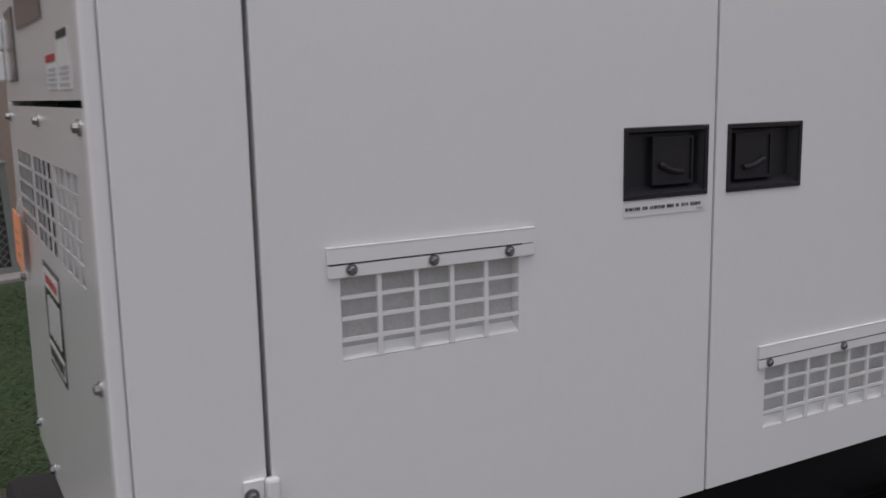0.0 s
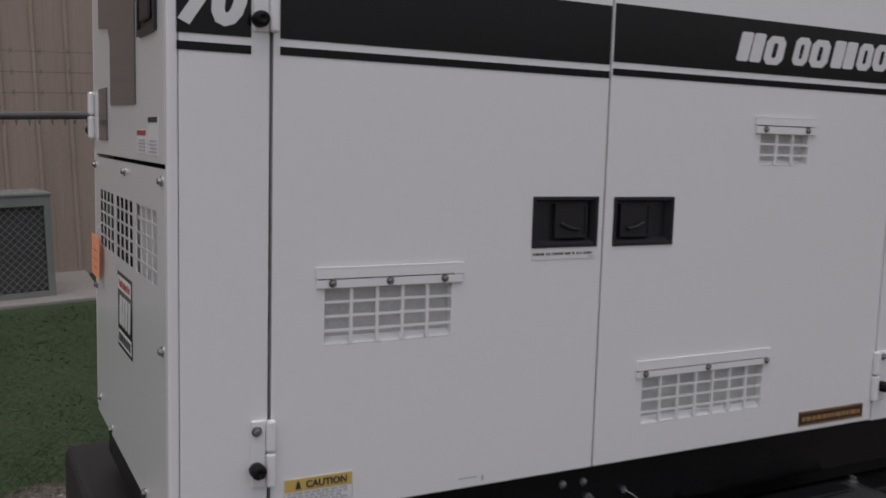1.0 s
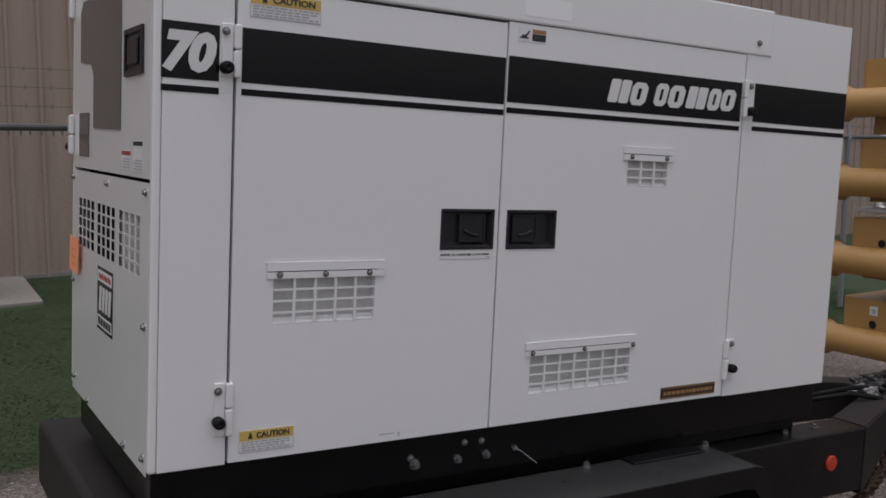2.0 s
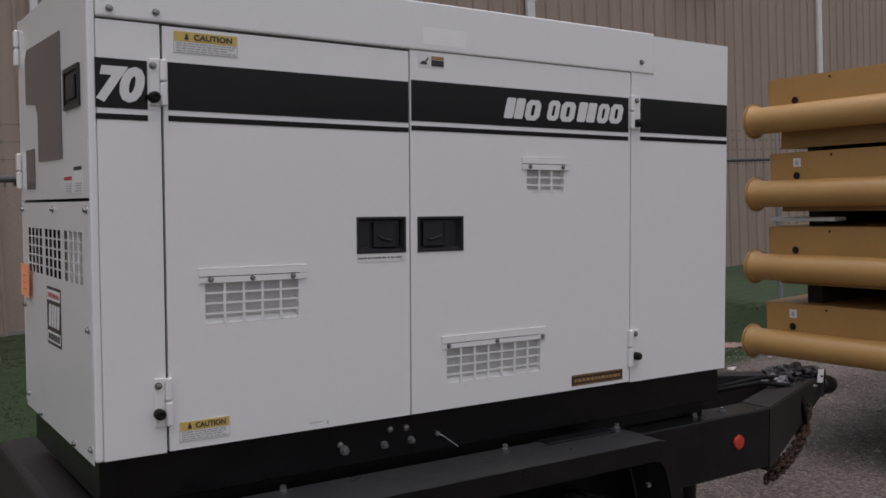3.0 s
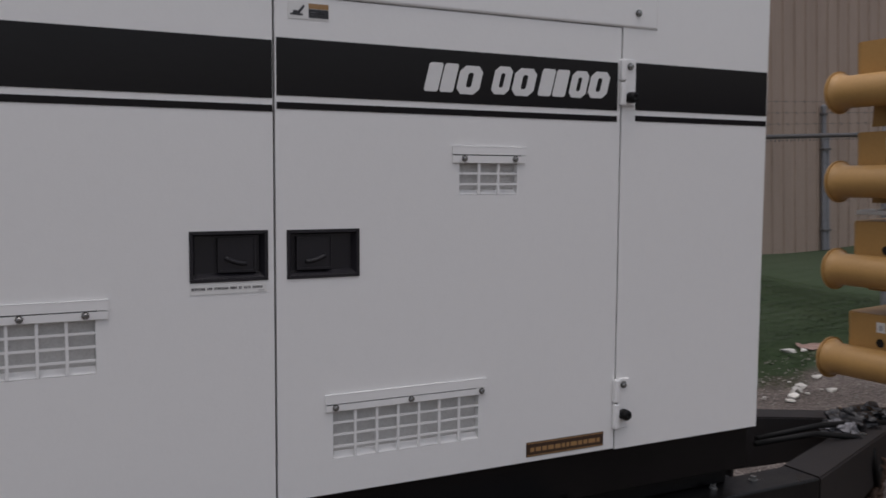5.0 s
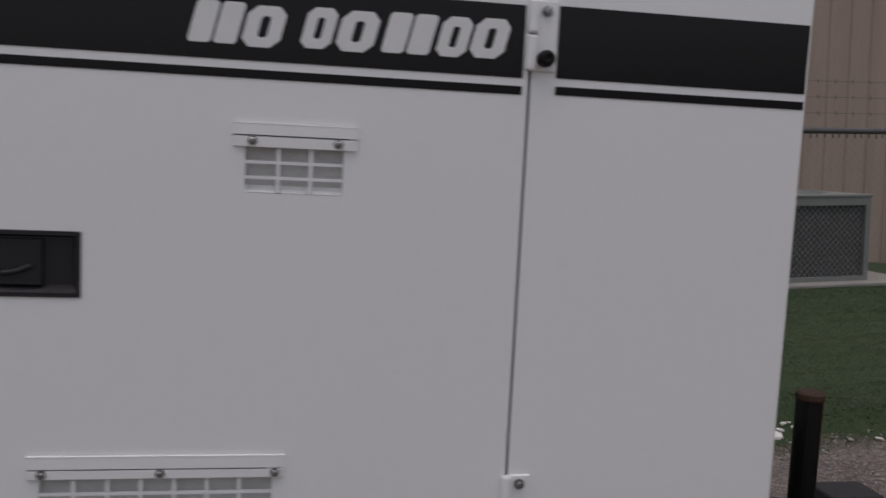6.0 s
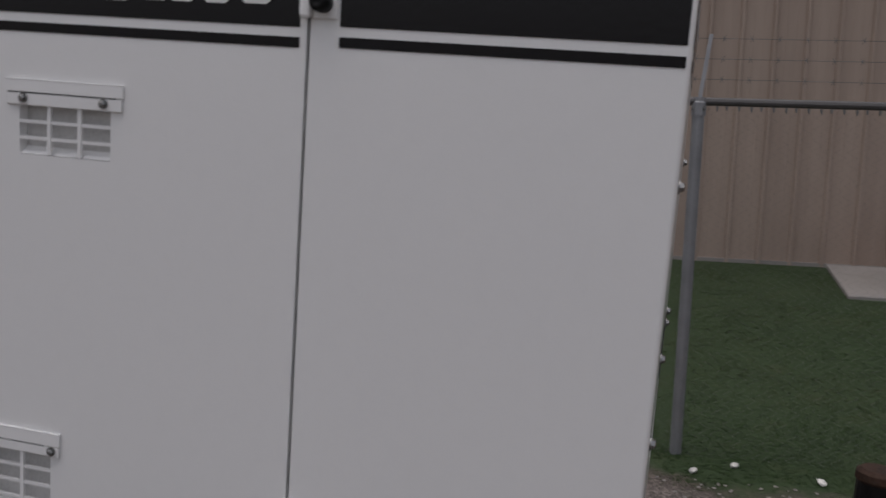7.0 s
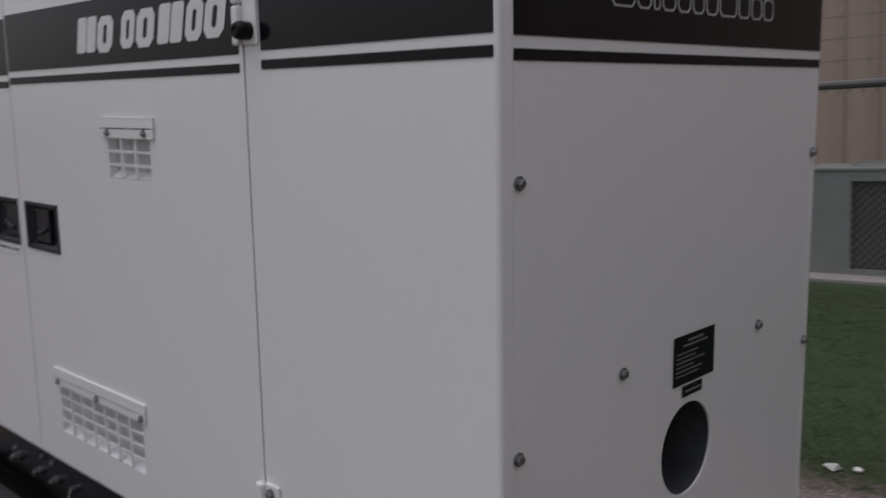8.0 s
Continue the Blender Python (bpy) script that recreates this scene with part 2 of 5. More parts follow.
    l.new(soil.outputs[2], mx.inputs[6])
    l.new(turf, mx.inputs[7])
    l.new(mx.outputs[2], p.inputs["Base Color"])
    b = n.new("ShaderNodeBump")
    b.inputs["Distance"].default_value = 0.015
    rough_ground = n.new("ShaderNodeMapRange")
    rough_ground.inputs["To Min"].default_value, rough_ground.inputs["To Max"].default_value = 0.8, 0.12
    l.new(fac.outputs[0], rough_ground.inputs["Value"])
    l.new(rough_ground.outputs[0], b.inputs["Strength"])
    l.new(vor.outputs["Distance"], b.inputs["Height"])
    l.new(b.outputs[0], p.inputs["Normal"])
    return m


M["ground"] = ground_material()

# ---------------------------------------------------------------- mesh helpers
def finish(name, bm, material, smooth=False):
    bmesh.ops.recalc_face_normals(bm, faces=bm.faces)
    me = bpy.data.meshes.new(name)
    bm.to_mesh(me)
    bm.free()
    me.materials.append(material)
    if smooth:
        for f in me.polygons:
            f.use_smooth = True
    return me


def part(name, bm, material, parent, label="", smooth=False):
    """Links a bmesh as one mesh object under a thing or under a part."""
    ob = new(name, finish(name, bm, material, smooth))
    ob.parent = parent
    if label:
        tagged(ob, label)
    return ob


def piece(name, me, parent, m=None, label=""):
    """One more object on a mesh that alike pieces share."""
    ob = new(name, me)
    ob.parent = parent
    if m is not None:
        ob.matrix_local = m
    if label:
        tagged(ob, label)
    return ob


def thing(name, label, category, m=None, group="", kind=""):
    ob = new(name)
    ob.empty_display_size = 0.05
    if m is not None:
        ob.matrix_world = m
    return tagged(ob, label, category, group, kind)


def solo(name, bm, material, label, category, m=None, group="", kind="", smooth=False):
    ob = new(name, finish(name, bm, material, smooth))
    if m is not None:
        ob.matrix_world = m
    return tagged(ob, label, category, group, kind)


def box(bm, x0, x1, y0, y1, z0, z1, bevel=0.0, seg=2):
    vs = [bm.verts.new((x, y, z)) for x in (x0, x1) for y in (y0, y1) for z in (z0, z1)]
    q = ((0, 1, 3, 2), (4, 6, 7, 5), (0, 4, 5, 1), (2, 3, 7, 6), (0, 2, 6, 4), (1, 5, 7, 3))
    fs = [bm.faces.new([vs[i] for i in f]) for f in q]
    if bevel:
        es = list({e for f in fs for e in f.edges})
        bmesh.ops.bevel(bm, geom=es, offset=bevel, segments=seg, profile=0.5, affect="EDGES")
    return bm


def cyl(bm, p0, p1, r0, r1=None, seg=16, caps=True):
    """A round bar or cone between two points."""
    p0, p1 = Vector(p0), Vector(p1)
    r1 = r0 if r1 is None else r1
    q = (p1 - p0).to_track_quat("Z", "Y").to_matrix()
    rings = []
    for p, r in ((p0, r0), (p1, r1)):
        rings.append([bm.verts.new(p + q @ Vector((r * math.cos(2 * math.pi * i / seg), r * math.sin(2 * math.pi * i / seg), 0))) for i in range(seg)])
    for i in range(seg):
        j = (i + 1) % seg
        bm.faces.new((rings[0][i], rings[0][j], rings[1][j], rings[1][i]))
    if caps:
        bm.faces.new(rings[0][::-1])
        bm.faces.new(rings[1])
    return bm


def lathe(bm, p0, axis, profile, seg=24):
    """A turned body: profile of (distance along the axis, radius)."""
    p0, axis = Vector(p0), Vector(axis).normalized()
    q = axis.to_track_quat("Z", "Y").to_matrix()
    rings = []
    for d, r in profile:
        rings.append([bm.verts.new(p0 + q @ Vector((max(r, 1e-4) * math.cos(2 * math.pi * i / seg), max(r, 1e-4) * math.sin(2 * math.pi * i / seg), d)))
                      for i in range(seg)])
    for a, b in zip(rings, rings[1:]):
        for i in range(seg):
            j = (i + 1) % seg
            bm.faces.new((a[i], a[j], b[j], b[i]))
    return bm


def tube(bm, pts, r, seg=6, closed=False):
    pts = [Vector(p) for p in pts]
    rings = []
    n = len(pts)
    for i, p in enumerate(pts):
        a = pts[i - 1] if (i or closed) else p
        b = pts[(i + 1) % n] if (i < n - 1 or closed) else p
        q = (b - a).to_track_quat("Z", "Y").to_matrix()
        rings.append([bm.verts.new(p + q @ Vector((r * math.cos(2 * math.pi * k / seg), r * math.sin(2 * math.pi * k / seg), 0))) for k in range(seg)])
    for a, b in list(zip(rings, rings[1:])) + ([(rings[-1], rings[0])] if closed else []):
        for k in range(seg):
            j = (k + 1) % seg
            bm.faces.new((a[k], a[j], b[j], b[k]))
    if not closed:
        bm.faces.new(rings[0][::-1])
        bm.faces.new(rings[-1])
    return bm


def prism(bm, poly, a, b, axis="y"):
    """A flat outline carried from a to b along an axis; poly is in the other two axes."""
    def at(u, v, w):
        return {"y": (u, w, v), "x": (w, u, v), "z": (u, v, w)}[axis]
    lo = [bm.verts.new(at(u, v, a)) for u, v in poly]
    hi = [bm.verts.new(at(u, v, b)) for u, v in poly]
    bm.faces.new(lo)
    bm.faces.new(hi[::-1])
    for i in range(len(poly)):
        j = (i + 1) % len(poly)
        bm.faces.new((lo[i], lo[j], hi[j], hi[i]))
    return bm


def sheet(bm, u0, u1, v0, v1, holes, w0, w1, axis="y"):
    """A plate from u0 to u1 and v0 to v1, w0 to w1 thick, with rectangular openings through it."""
    us = sorted({u0, u1, *(h[0] for h in holes), *(h[1] for h in holes)})
    vs = sorted({v0, v1, *(h[2] for h in holes), *(h[3] for h in holes)})
    def at(u, v, w):
        return {"y": (u, w, v), "x": (w, u, v), "z": (u, v, w)}[axis]
    verts = {}
    def vert(i, j, k):
        if (i, j, k) not in verts:
            verts[i, j, k] = bm.verts.new(at(us[i], vs[j], (w0, w1)[k]))
        return verts[i, j, k]
    def solid(i, j):
        if not (0 <= i < len(us) - 1 and 0 <= j < len(vs) - 1):
            return False
        u, v = (us[i] + us[i + 1]) / 2, (vs[j] + vs[j + 1]) / 2
        return not any(h[0] < u < h[1] and h[2] < v < h[3] for h in holes)
    for i in range(len(us) - 1):
        for j in range(len(vs) - 1):
            if not solid(i, j):
                continue
            for k in (0, 1):
                bm.faces.new([vert(i, j, k), vert(i + 1, j, k), vert(i + 1, j + 1, k), vert(i, j + 1, k)])
            for di, dj, e in ((-1, 0, ((i, j), (i, j + 1))), (1, 0, ((i + 1, j), (i + 1, j + 1))), (0, -1, ((i, j), (i + 1, j))), (0, 1, ((i, j + 1), (i + 1, j + 1)))):
                if not solid(i + di, j + dj):
                    (a, b), (c, d) = e
                    bm.faces.new([vert(a, b, 0), vert(c, d, 0), vert(c, d, 1), vert(a, b, 1)])
    return bm


def text_mesh(words, size, material, shear=0.0, bold=0.0, depth=0.0008, squeeze=1.0):
    """Writing in the built-in font as a thin raised mesh, its lower left corner at the origin, facing -y."""
    cu = bpy.data.curves.new("writing", "FONT")
    cu.body, cu.size, cu.shear, cu.offset, cu.extrude, cu.resolution_u = words, size, shear, bold, depth, 3
    ob = new("writing", cu)
    bpy.context.view_layer.update()
    me = bpy.data.meshes.new_from_object(ob.evaluated_get(bpy.context.evaluated_depsgraph_get()))
    bpy.data.objects.remove(ob)
    bpy.data.curves.remove(cu)
    me.transform(Matrix.Rotation(radians(90), 4, "X"))
    lo = [min(v.co[k] for v in me.vertices) for k in range(3)]
    me.transform(Matrix.Diagonal((squeeze, 1, 1, 1)) @ Matrix.Translation((-lo[0], 0, -lo[2])))
    me.materials.clear()
    me.materials.append(material)
    return me


def fit_text(words, width, height, material, shear=0.0, bold=0.0):
    """The same, stretched to a given width and height."""
    me = text_mesh(words, 0.1, material, shear, bold)
    hi = [max(v.co[k] for v in me.vertices) for k in range(3)]
    me.transform(Matrix.Diagonal((width / hi[0], 1, height / hi[2], 1)))
    return me

# ---------------------------------------------------------------- ground and building
WALL_SLOPE, WALL_Y, FENCE_Y = 0.1, 11.5, 3.45
WALL_TURN = math.atan(WALL_SLOPE)
# the building is drawn in towards this point, and the lawn climbs to its foot
ORIGIN, NEARER, FOOT = Vector((1.0, -1.5, 1.65)), 0.88, 0.133
DRAWN_IN = Matrix.Translation((0, 0, FOOT - (1 - NEARER) * ORIGIN.z)) @ Matrix.Translation(ORIGIN) @ Matrix.Diagonal((NEARER, NEARER, NEARER, 1)) @ Matrix.Translation(-ORIGIN)


def rise(u):
    """Height of the lawn, u being the distance beyond the yard across the fence's line."""
    k = max(0.0, min(1.0, (u - 4.0) / 3.2))
    return FOOT * k * k * (3 - 2 * k)


def dip(x):
    """Fall of the ground along the building, away from the yard."""
    k = max(0.0, min(1.0, (x - 8.0) / 8.0))
    return 0.5 * k * k * (3 - 2 * k)


def build_ground():
    bm = bmesh.new()
    xs = [-400, -60, -12, -4, -2, 0, 2, 4, 6, 8, 9, 10, 11, 12, 13, 14, 15, 16, 18, 30, 80, 400]
    ys = [-400, -60, -14, -6, -3, -1, 1, 3, 4, 4.4, 4.8, 5.2, 5.6, 6.0, 6.4, 6.8, 7.2, 9, 12, 20, 80, 400]
    grid = [[bm.verts.new((x, y + WALL_SLOPE * max(-14, min(40, x)), rise(y) - dip(x))) for y in ys] for x in xs]
    for i in range(len(xs) - 1):
        for j in range(len(ys) - 1):
            bm.faces.new((grid[i][j], grid[i + 1][j], grid[i + 1][j + 1], grid[i][j + 1]))
    solo("ground", bm, M["ground"], "grey-brown gravel yard that turns into green turf at the fence", "ground", kind="structure")


def on_wall(x, off=0.0, z=0.0):
    """A pose at x along the building's face, y out of the wall being negative."""
    return DRAWN_IN @ pose(x, WALL_Y + WALL_SLOPE * x - off, z, 0, 0, math.degrees(WALL_TURN))


def build_wall():
    bm = bmesh.new()
    step, top = 0.405, 8.6
    profile = []
    x = -14.0
    while x < 46:
        profile += [(x, 0.0), (x + 0.105, 0.0), (x + 0.115, -0.004), (x + 0.125, 0.0), (x + 0.225, 0.0), (x + 0.235, -0.004), (x + 0.245, 0.0),
                    (x + 0.340, 0.0), (x + 0.354, -0.038), (x + 0.392, -0.038)]
        x += step
    front = [(bm.verts.new((u, v, -0.9)), bm.verts.new((u, v, top))) for u, v in profile]
    for a, b in zip(front, front[1:]):
        bm.faces.new((a[0], b[0], b[1], a[1]))
    box(bm, profile[0][0], profile[-1][0], 0.02, 0.25, -0.9, top)
    solo("wall_north", bm, M["siding"], "tall tan ribbed metal siding of a building", "wall", on_wall(0), kind="structure")
    bm = bmesh.new()
    box(bm, -14, 9.2, -0.035, -0.002, 0.0, 0.05)
    solo("baseboard", bm, M["concrete"], "grey concrete foot under the metal siding", "footing", on_wall(0), kind="structure")


def build_downspout(x, top, width=0.11):
    d = thing("downspout", "white square metal downspout strapped to tan siding", "downspout", on_wall(x, 0.04), group="downspouts on the building")
    bm = bmesh.new()
    box(bm, -width / 2, width / 2, -0.08, 0.0, 0.12, top, 0.012, 1)
    part("pipe", bm, M["white_metal"], d)
    bm = bmesh.new()
    prism(bm, [(0.0, 0.16), (-0.08, 0.16), (-0.20, 0.05), (-0.20, -0.0), (-0.15, -0.0), (0.0, 0.10)], -width / 2, width / 2, "x")
    part("elbow", bm, M["white_metal"], d)
    for z in (1.3, 3.4, 5.5):
        bm = bmesh.new()
        box(bm, -width / 2 - 0.03, width / 2 + 0.03, -0.085, -0.076, z, z + 0.04)
        part("strap", bm, M["white_metal"], d)


def build_meters():
    for x in (6.44, 7.21):
        m = thing("meter_box", "grey electric disconnect box with a white label on siding", "meter box", on_wall(x, 0.035), group="boxes on the building")
        bm = bmesh.new()
        box(bm, -0.12, 0.12, -0.13, 0.0, 1.37, 1.78, 0.01)
        part("case", bm, M["meter"], m)
        bm = bmesh.new()
        box(bm, -0.06, 0.04, -0.137, -0.1305, 1.53, 1.63)
        part("label_plate", bm, M["label_grey"], m, "white printed label")
        bm = bmesh.new()
        box(bm, 0.122, 0.15, -0.10, -0.06, 1.58, 1.76, 0.006)
        part("lever", bm, M["plastic"], m, "black switch lever")
        bm = bmesh.new()
        box(bm, -0.13, 0.13, -0.15, 0.0, 1.78, 1.80, 0.004)
        part("lid", bm, M["meter"], m)
    j = thing("junction_box", "small grey junction box with conduits on siding", "junction box", on_wall(6.84, 0.035), group="boxes on the building")
    bm = bmesh.new()
    box(bm, -0.10, 0.10, -0.09, 0.0, 1.38, 1.56, 0.008)
    part("case", bm, M["meter"], j)
    for a, b in ((-0.27, -0.10), (0.10, 0.26)):
        bm = bmesh.new()
        cyl(bm, (a, -0.04, 1.46), (b, -0.04, 1.46), 0.016, seg=8)
        part("conduit", bm, M["galv"], j)
    bm = bmesh.new()
    tube(bm, [(0.0, -0.03, 1.38), (0.0, -0.03, 0.6), (-0.05, -0.03, 0.12)], 0.016, 6)
    part("conduit", bm, M["lagging"], j, "brown conduit down to the pad")


def build_pad(x0, x1, out=2.42):
    """A slab against the wall, its sides running a little aslant from it."""
    bm = bmesh.new()
    prism(bm, [(x0 - 0.33, -out), (x1 - 0.30, -out), (x1, -0.04), (x0, -0.04)], -0.05, 0.045, "z")
    bmesh.ops.bevel(bm, geom=bm.edges[:], offset=0.015, segments=1, affect="EDGES")
    solo("concrete_pad", bm, M["concrete"], "pale weathered concrete slab at the foot of the building", "slab", on_wall(0), group="concrete slabs", kind="structure")


def build_ac(x, y, width, panel=0.07, depth=1.02, group="condensers by the building"):
    """A condenser cabinet with a coil front behind a woven guard; x is its left side, y its front."""
    a = thing("air_conditioner", "grey-green condenser cabinet with a dark coil front on a slab", "air conditioner", DRAWN_IN @ pose(x, y, 0.045, 0, 0, math.degrees(WALL_TURN)), group=group)
    w, d, h = width, depth, 1.12
    bm = bmesh.new()
    sheet(bm, 0, w, 0.0, h, [(panel, w - 0.07, 0.06, h - 0.11)], 0.0, 0.04)
    part("front_frame", bm, M["ac"], a)
    for x0, x1, y0, y1 in ((0.0, 0.03, 0.0405, d), (w - 0.03, w, 0.0405, d), (0.0305, w - 0.0305, d - 0.03, d)):
        bm = bmesh.new()
        box(bm, x0, x1, y0, y1, 0.0, h, 0.004, 1)
        part("side_panel", bm, M["ac"], a)
    bm = bmesh.new()
    box(bm, -0.015, w + 0.015, -0.015, d + 0.015, h, h + 0.035, 0.008)
    part("top_panel", bm, M["ac"], a)
    bm = bmesh.new()
    lathe(bm, (w / 2, d / 2, h + 0.035), (0, 0, 1), [(0, 0.40 * min(1, d)), (0.035, 0.39 * min(1, d)), (0.035, 0.36 * min(1, d)), (0.0, 0.35 * min(1, d))], 28)
    part("fan_ring", bm, M["ac"], a)
    bm = bmesh.new()
    box(bm, 0.06, w - 0.06, 0.06, 0.12, 0.05, h - 0.10)
    part("coil", bm, M["coil"], a, "dark finned coil")
    bm = bmesh.new()
    n = int((w + h) / 0.085)
    for i in range(n):
        for s in (1, -1):
            c = 0.085 * i
            u0, u1, z0, z1 = panel, w - 0.07, 0.06, h - 0.11
            ww, hh = u1 - u0, z1 - z0
            p, q = (max(0, c - hh), min(c, hh)), (min(c, ww), max(0, c - ww))
            if q[0] - p[0] < 0.02:
                continue
            if s > 0:
                cyl(bm, (u0 + p[0], 0.025, z0 + p[1]), (u0 + q[0], 0.025, z0 + q[1]), 0.004, seg=3, caps=False)
            else:
                cyl(bm, (u1 - p[0], 0.030, z0 + p[1]), (u1 - q[0], 0.030, z0 + q[1]), 0.004, seg=3, caps=False)
    g = part("guard", bm, M["ac"], a, "woven wire guard")
    tagged(g, kind="stuff")
    for z in (0.72, 0.86):
        bm = bmesh.new()
        box(bm, -0.02, -0.001, 0.42, 0.48, z, z + 0.05, 0.004)
        part("access_latch", bm, M["plastic"], a)
    bm = bmesh.new()
    box(bm, -0.03, -0.001, 0.38, 0.46, 0.16, 0.32, 0.01)
    part("valve_cover", bm, M["plastic"], a, "black service valve cover")


def build_lagged_pipes():
    p = thing("pipe_run", "dark lagged refrigerant pipes lying across the slab", "pipe", DRAWN_IN)
    rng = random.Random(12)
    for dy, dz in ((0.0, 0.0), (0.13, 0.05), (0.06, -0.09)):
        bm = bmesh.new()
        run = [(6.12, 0.31), (6.35, 0.34), (6.55, 0.27), (6.75, 0.24), (6.95, 0.25), (7.15, 0.32), (7.40, 0.42)]
        pts = [(x, 10.6 + dy + 0.04 * math.sin(4 * x) + rng.uniform(-0.03, 0.03), z + dz + rng.uniform(-0.05, 0.05)) for x, z in run]
        tube(bm, pts, 0.04, 8)
        part("lagged_pipe", bm, M["lagging"], p)


def build_riser():
    """Two conduits strapped side by side on the siding, the one taller."""
    c = thing("conduit_riser", "pale blue-grey pair of strapped conduits on tan siding", "conduit", on_wall(18.05, 0.10))
    for x, h, rad in ((-0.06, 2.75, 0.055), (0.062, 2.03, 0.06)):
        bm = bmesh.new()
        cyl(bm, (x, 0, -0.55), (x, 0, h), rad, seg=16)
        lathe(bm, (x, 0, h - 0.05), (0, 0, 1), [(0, rad * 1.2), (0.06, rad * 1.2), (0.10, rad * 0.5), (0.105, 0.0)], 16)
        part("conduit", bm, M["riser"], c)
    for z in (-0.12, 1.75, 2.55):
        bm = bmesh.new()
        box(bm, -0.13, 0.135 if z < 2.2 else 0.0, -0.07, 0.06, z, z + 0.05, 0.006)
        part("strap", bm, M["rail"], c, "dark steel strap")


def build_wall_vent():
    v = thing("wall_vent", "white louvred vent high on the tan siding", "vent", on_wall(17.3, 0.035))
    bm = bmesh.new()
    sheet(bm, -0.9, 0.9, 6.3, 7.4, [(-0.8, 0.8, 6.4, 7.3)], -0.12, 0.0)
    part("frame", bm, M["white_metal"], v)
    for i in range(8):
        bm = bmesh.new()
        prism(bm, [(-0.10, 6.42 + i * 0.11), (-0.02, 6.50 + i * 0.11), (-0.015, 6.49 + i * 0.11), (-0.095, 6.41 + i * 0.11)], -0.8, 0.8, "x")
        part("slat", bm, M["white_metal"], v)


# ---------------------------------------------------------------- fence
def fence_at(x, z=0.0):
    return (x, FENCE_Y + WALL_SLOPE * x, z)


def build_fence():
    f = thing("fence", "galvanised chain-link fence with barbed wire on angled arms", "fence")
    rail_z = 1.81
    x0, x1 = -7.0, 19.5
    bm = bmesh.new()
    cyl(bm, fence_at(x0, rail_z), fence_at(x1, rail_z), 0.021, seg=10)
    part("top_rail", bm, M["rail"], f, "dark weathered top rail")
    r = 0.030
    for x in (-6.86, -3.83, -0.80, 2.26, 8.35, 11.4, 14.4, 17.4):
        bm = bmesh.new()
        cyl(bm, fence_at(x, -0.1 - dip(x)), fence_at(x, rail_z + 0.02), r, seg=14)
        post = part("post", bm, M["galv"], f)
        bm = bmesh.new()
        c = Vector(fence_at(x, rail_z))
        lathe(bm, c - Vector((0, 0, 0.07)), (0, 0, 1), [(0, r + 0.006), (0.065, r + 0.006), (0.088, r * 0.5), (0.092, 0.0)], 12)
        part("cap", bm, M["galv"], post)
        bm = bmesh.new()
        prism(bm, [(-0.012, 0.0), (0.012, 0.0), (0.045, 0.33), (0.033, 0.33)], -0.010, 0.010, "x")
        for v in bm.verts:
            v.co.x += v.co.z * 0.11
        bm.transform(Matrix.Translation(c))
        part("barb_arm", bm, M["galv"], post)
    # woven wire: each strand zigzags from top to bottom
    pitch, amp, dz = 0.054, 0.027, 0.027
    bm_v, bm_f = [], []
    rows = int(rail_z / dz)
    x = x0
    r = 0.0007
    k = 0
    ux, uy = math.cos(WALL_TURN), math.sin(WALL_TURN)
    while x < 13.0:
        base = len(bm_v)
        for j in range(rows + 1):
            s = amp if j % 2 else -amp
            px = x + s * 0.995
            py = FENCE_Y + WALL_SLOPE * px - 0.03 + (0.003 if j % 2 else -0.003)
            z = rail_z - 0.01 - j * dz
            bm_v += [(px - r * ux, py - r * uy, z), (px + r * ux, py + r * uy, z), (px, py - 2 * r, z)]
        for j in range(rows):
            a = base + 3 * j
            for u in range(3):
                v = (u + 1) % 3
                bm_f.append((a + u, a + v, a + 3 + v, a + 3 + u))
        # the knuckle where a strand is bent over below the rail
        base, z = len(bm_v), rail_z - 0.022
        px = x + 0.004 * ((k * 7) % 3 - 1)
        py = FENCE_Y + WALL_SLOPE * px - 0.034
        bm_v += [(px - 0.007, py, z), (px + 0.007, py, z), (px + 0.003, py - 0.006, z - 0.022 - 0.004 * (k % 3)), (px - 0.003, py + 0.006, z - 0.02)]
        bm_f += [(base, base + 1, base + 2), (base, base + 2, base + 3), (base + 1, base + 3, base + 2)]
        x += pitch
        k += 1
    me = bpy.data.meshes.new("chain_link")
    me.from_pydata(bm_v, [], bm_f)
    me.materials.append(M["wire"])
    tagged(piece("chain_link", me, f), kind="stuff")
    for z in (0.11, 0.21, 0.31):
        bm = bmesh.new()
        off = 0.013 + 0.035 * z / 0.33
        tube(bm, [(x, FENCE_Y + WALL_SLOPE * x + off, rail_z + z) for x in (x0, -0.8, 2.26, 8.35, 11.4, x1)], 0.0016, 4)
        xx = x0
        while xx < 9:
            c = Vector((xx, FENCE_Y + WALL_SLOPE * xx + off, rail_z + z))
            for d in (Vector((0.008, 0.004, 0.016)), Vector((-0.008, 0.006, 0.014))):
                cyl(bm, c - d, c + d, 0.0018, seg=3, caps=False)
            xx += 0.13
        part("barbed_wire", bm, M["wire"], f)


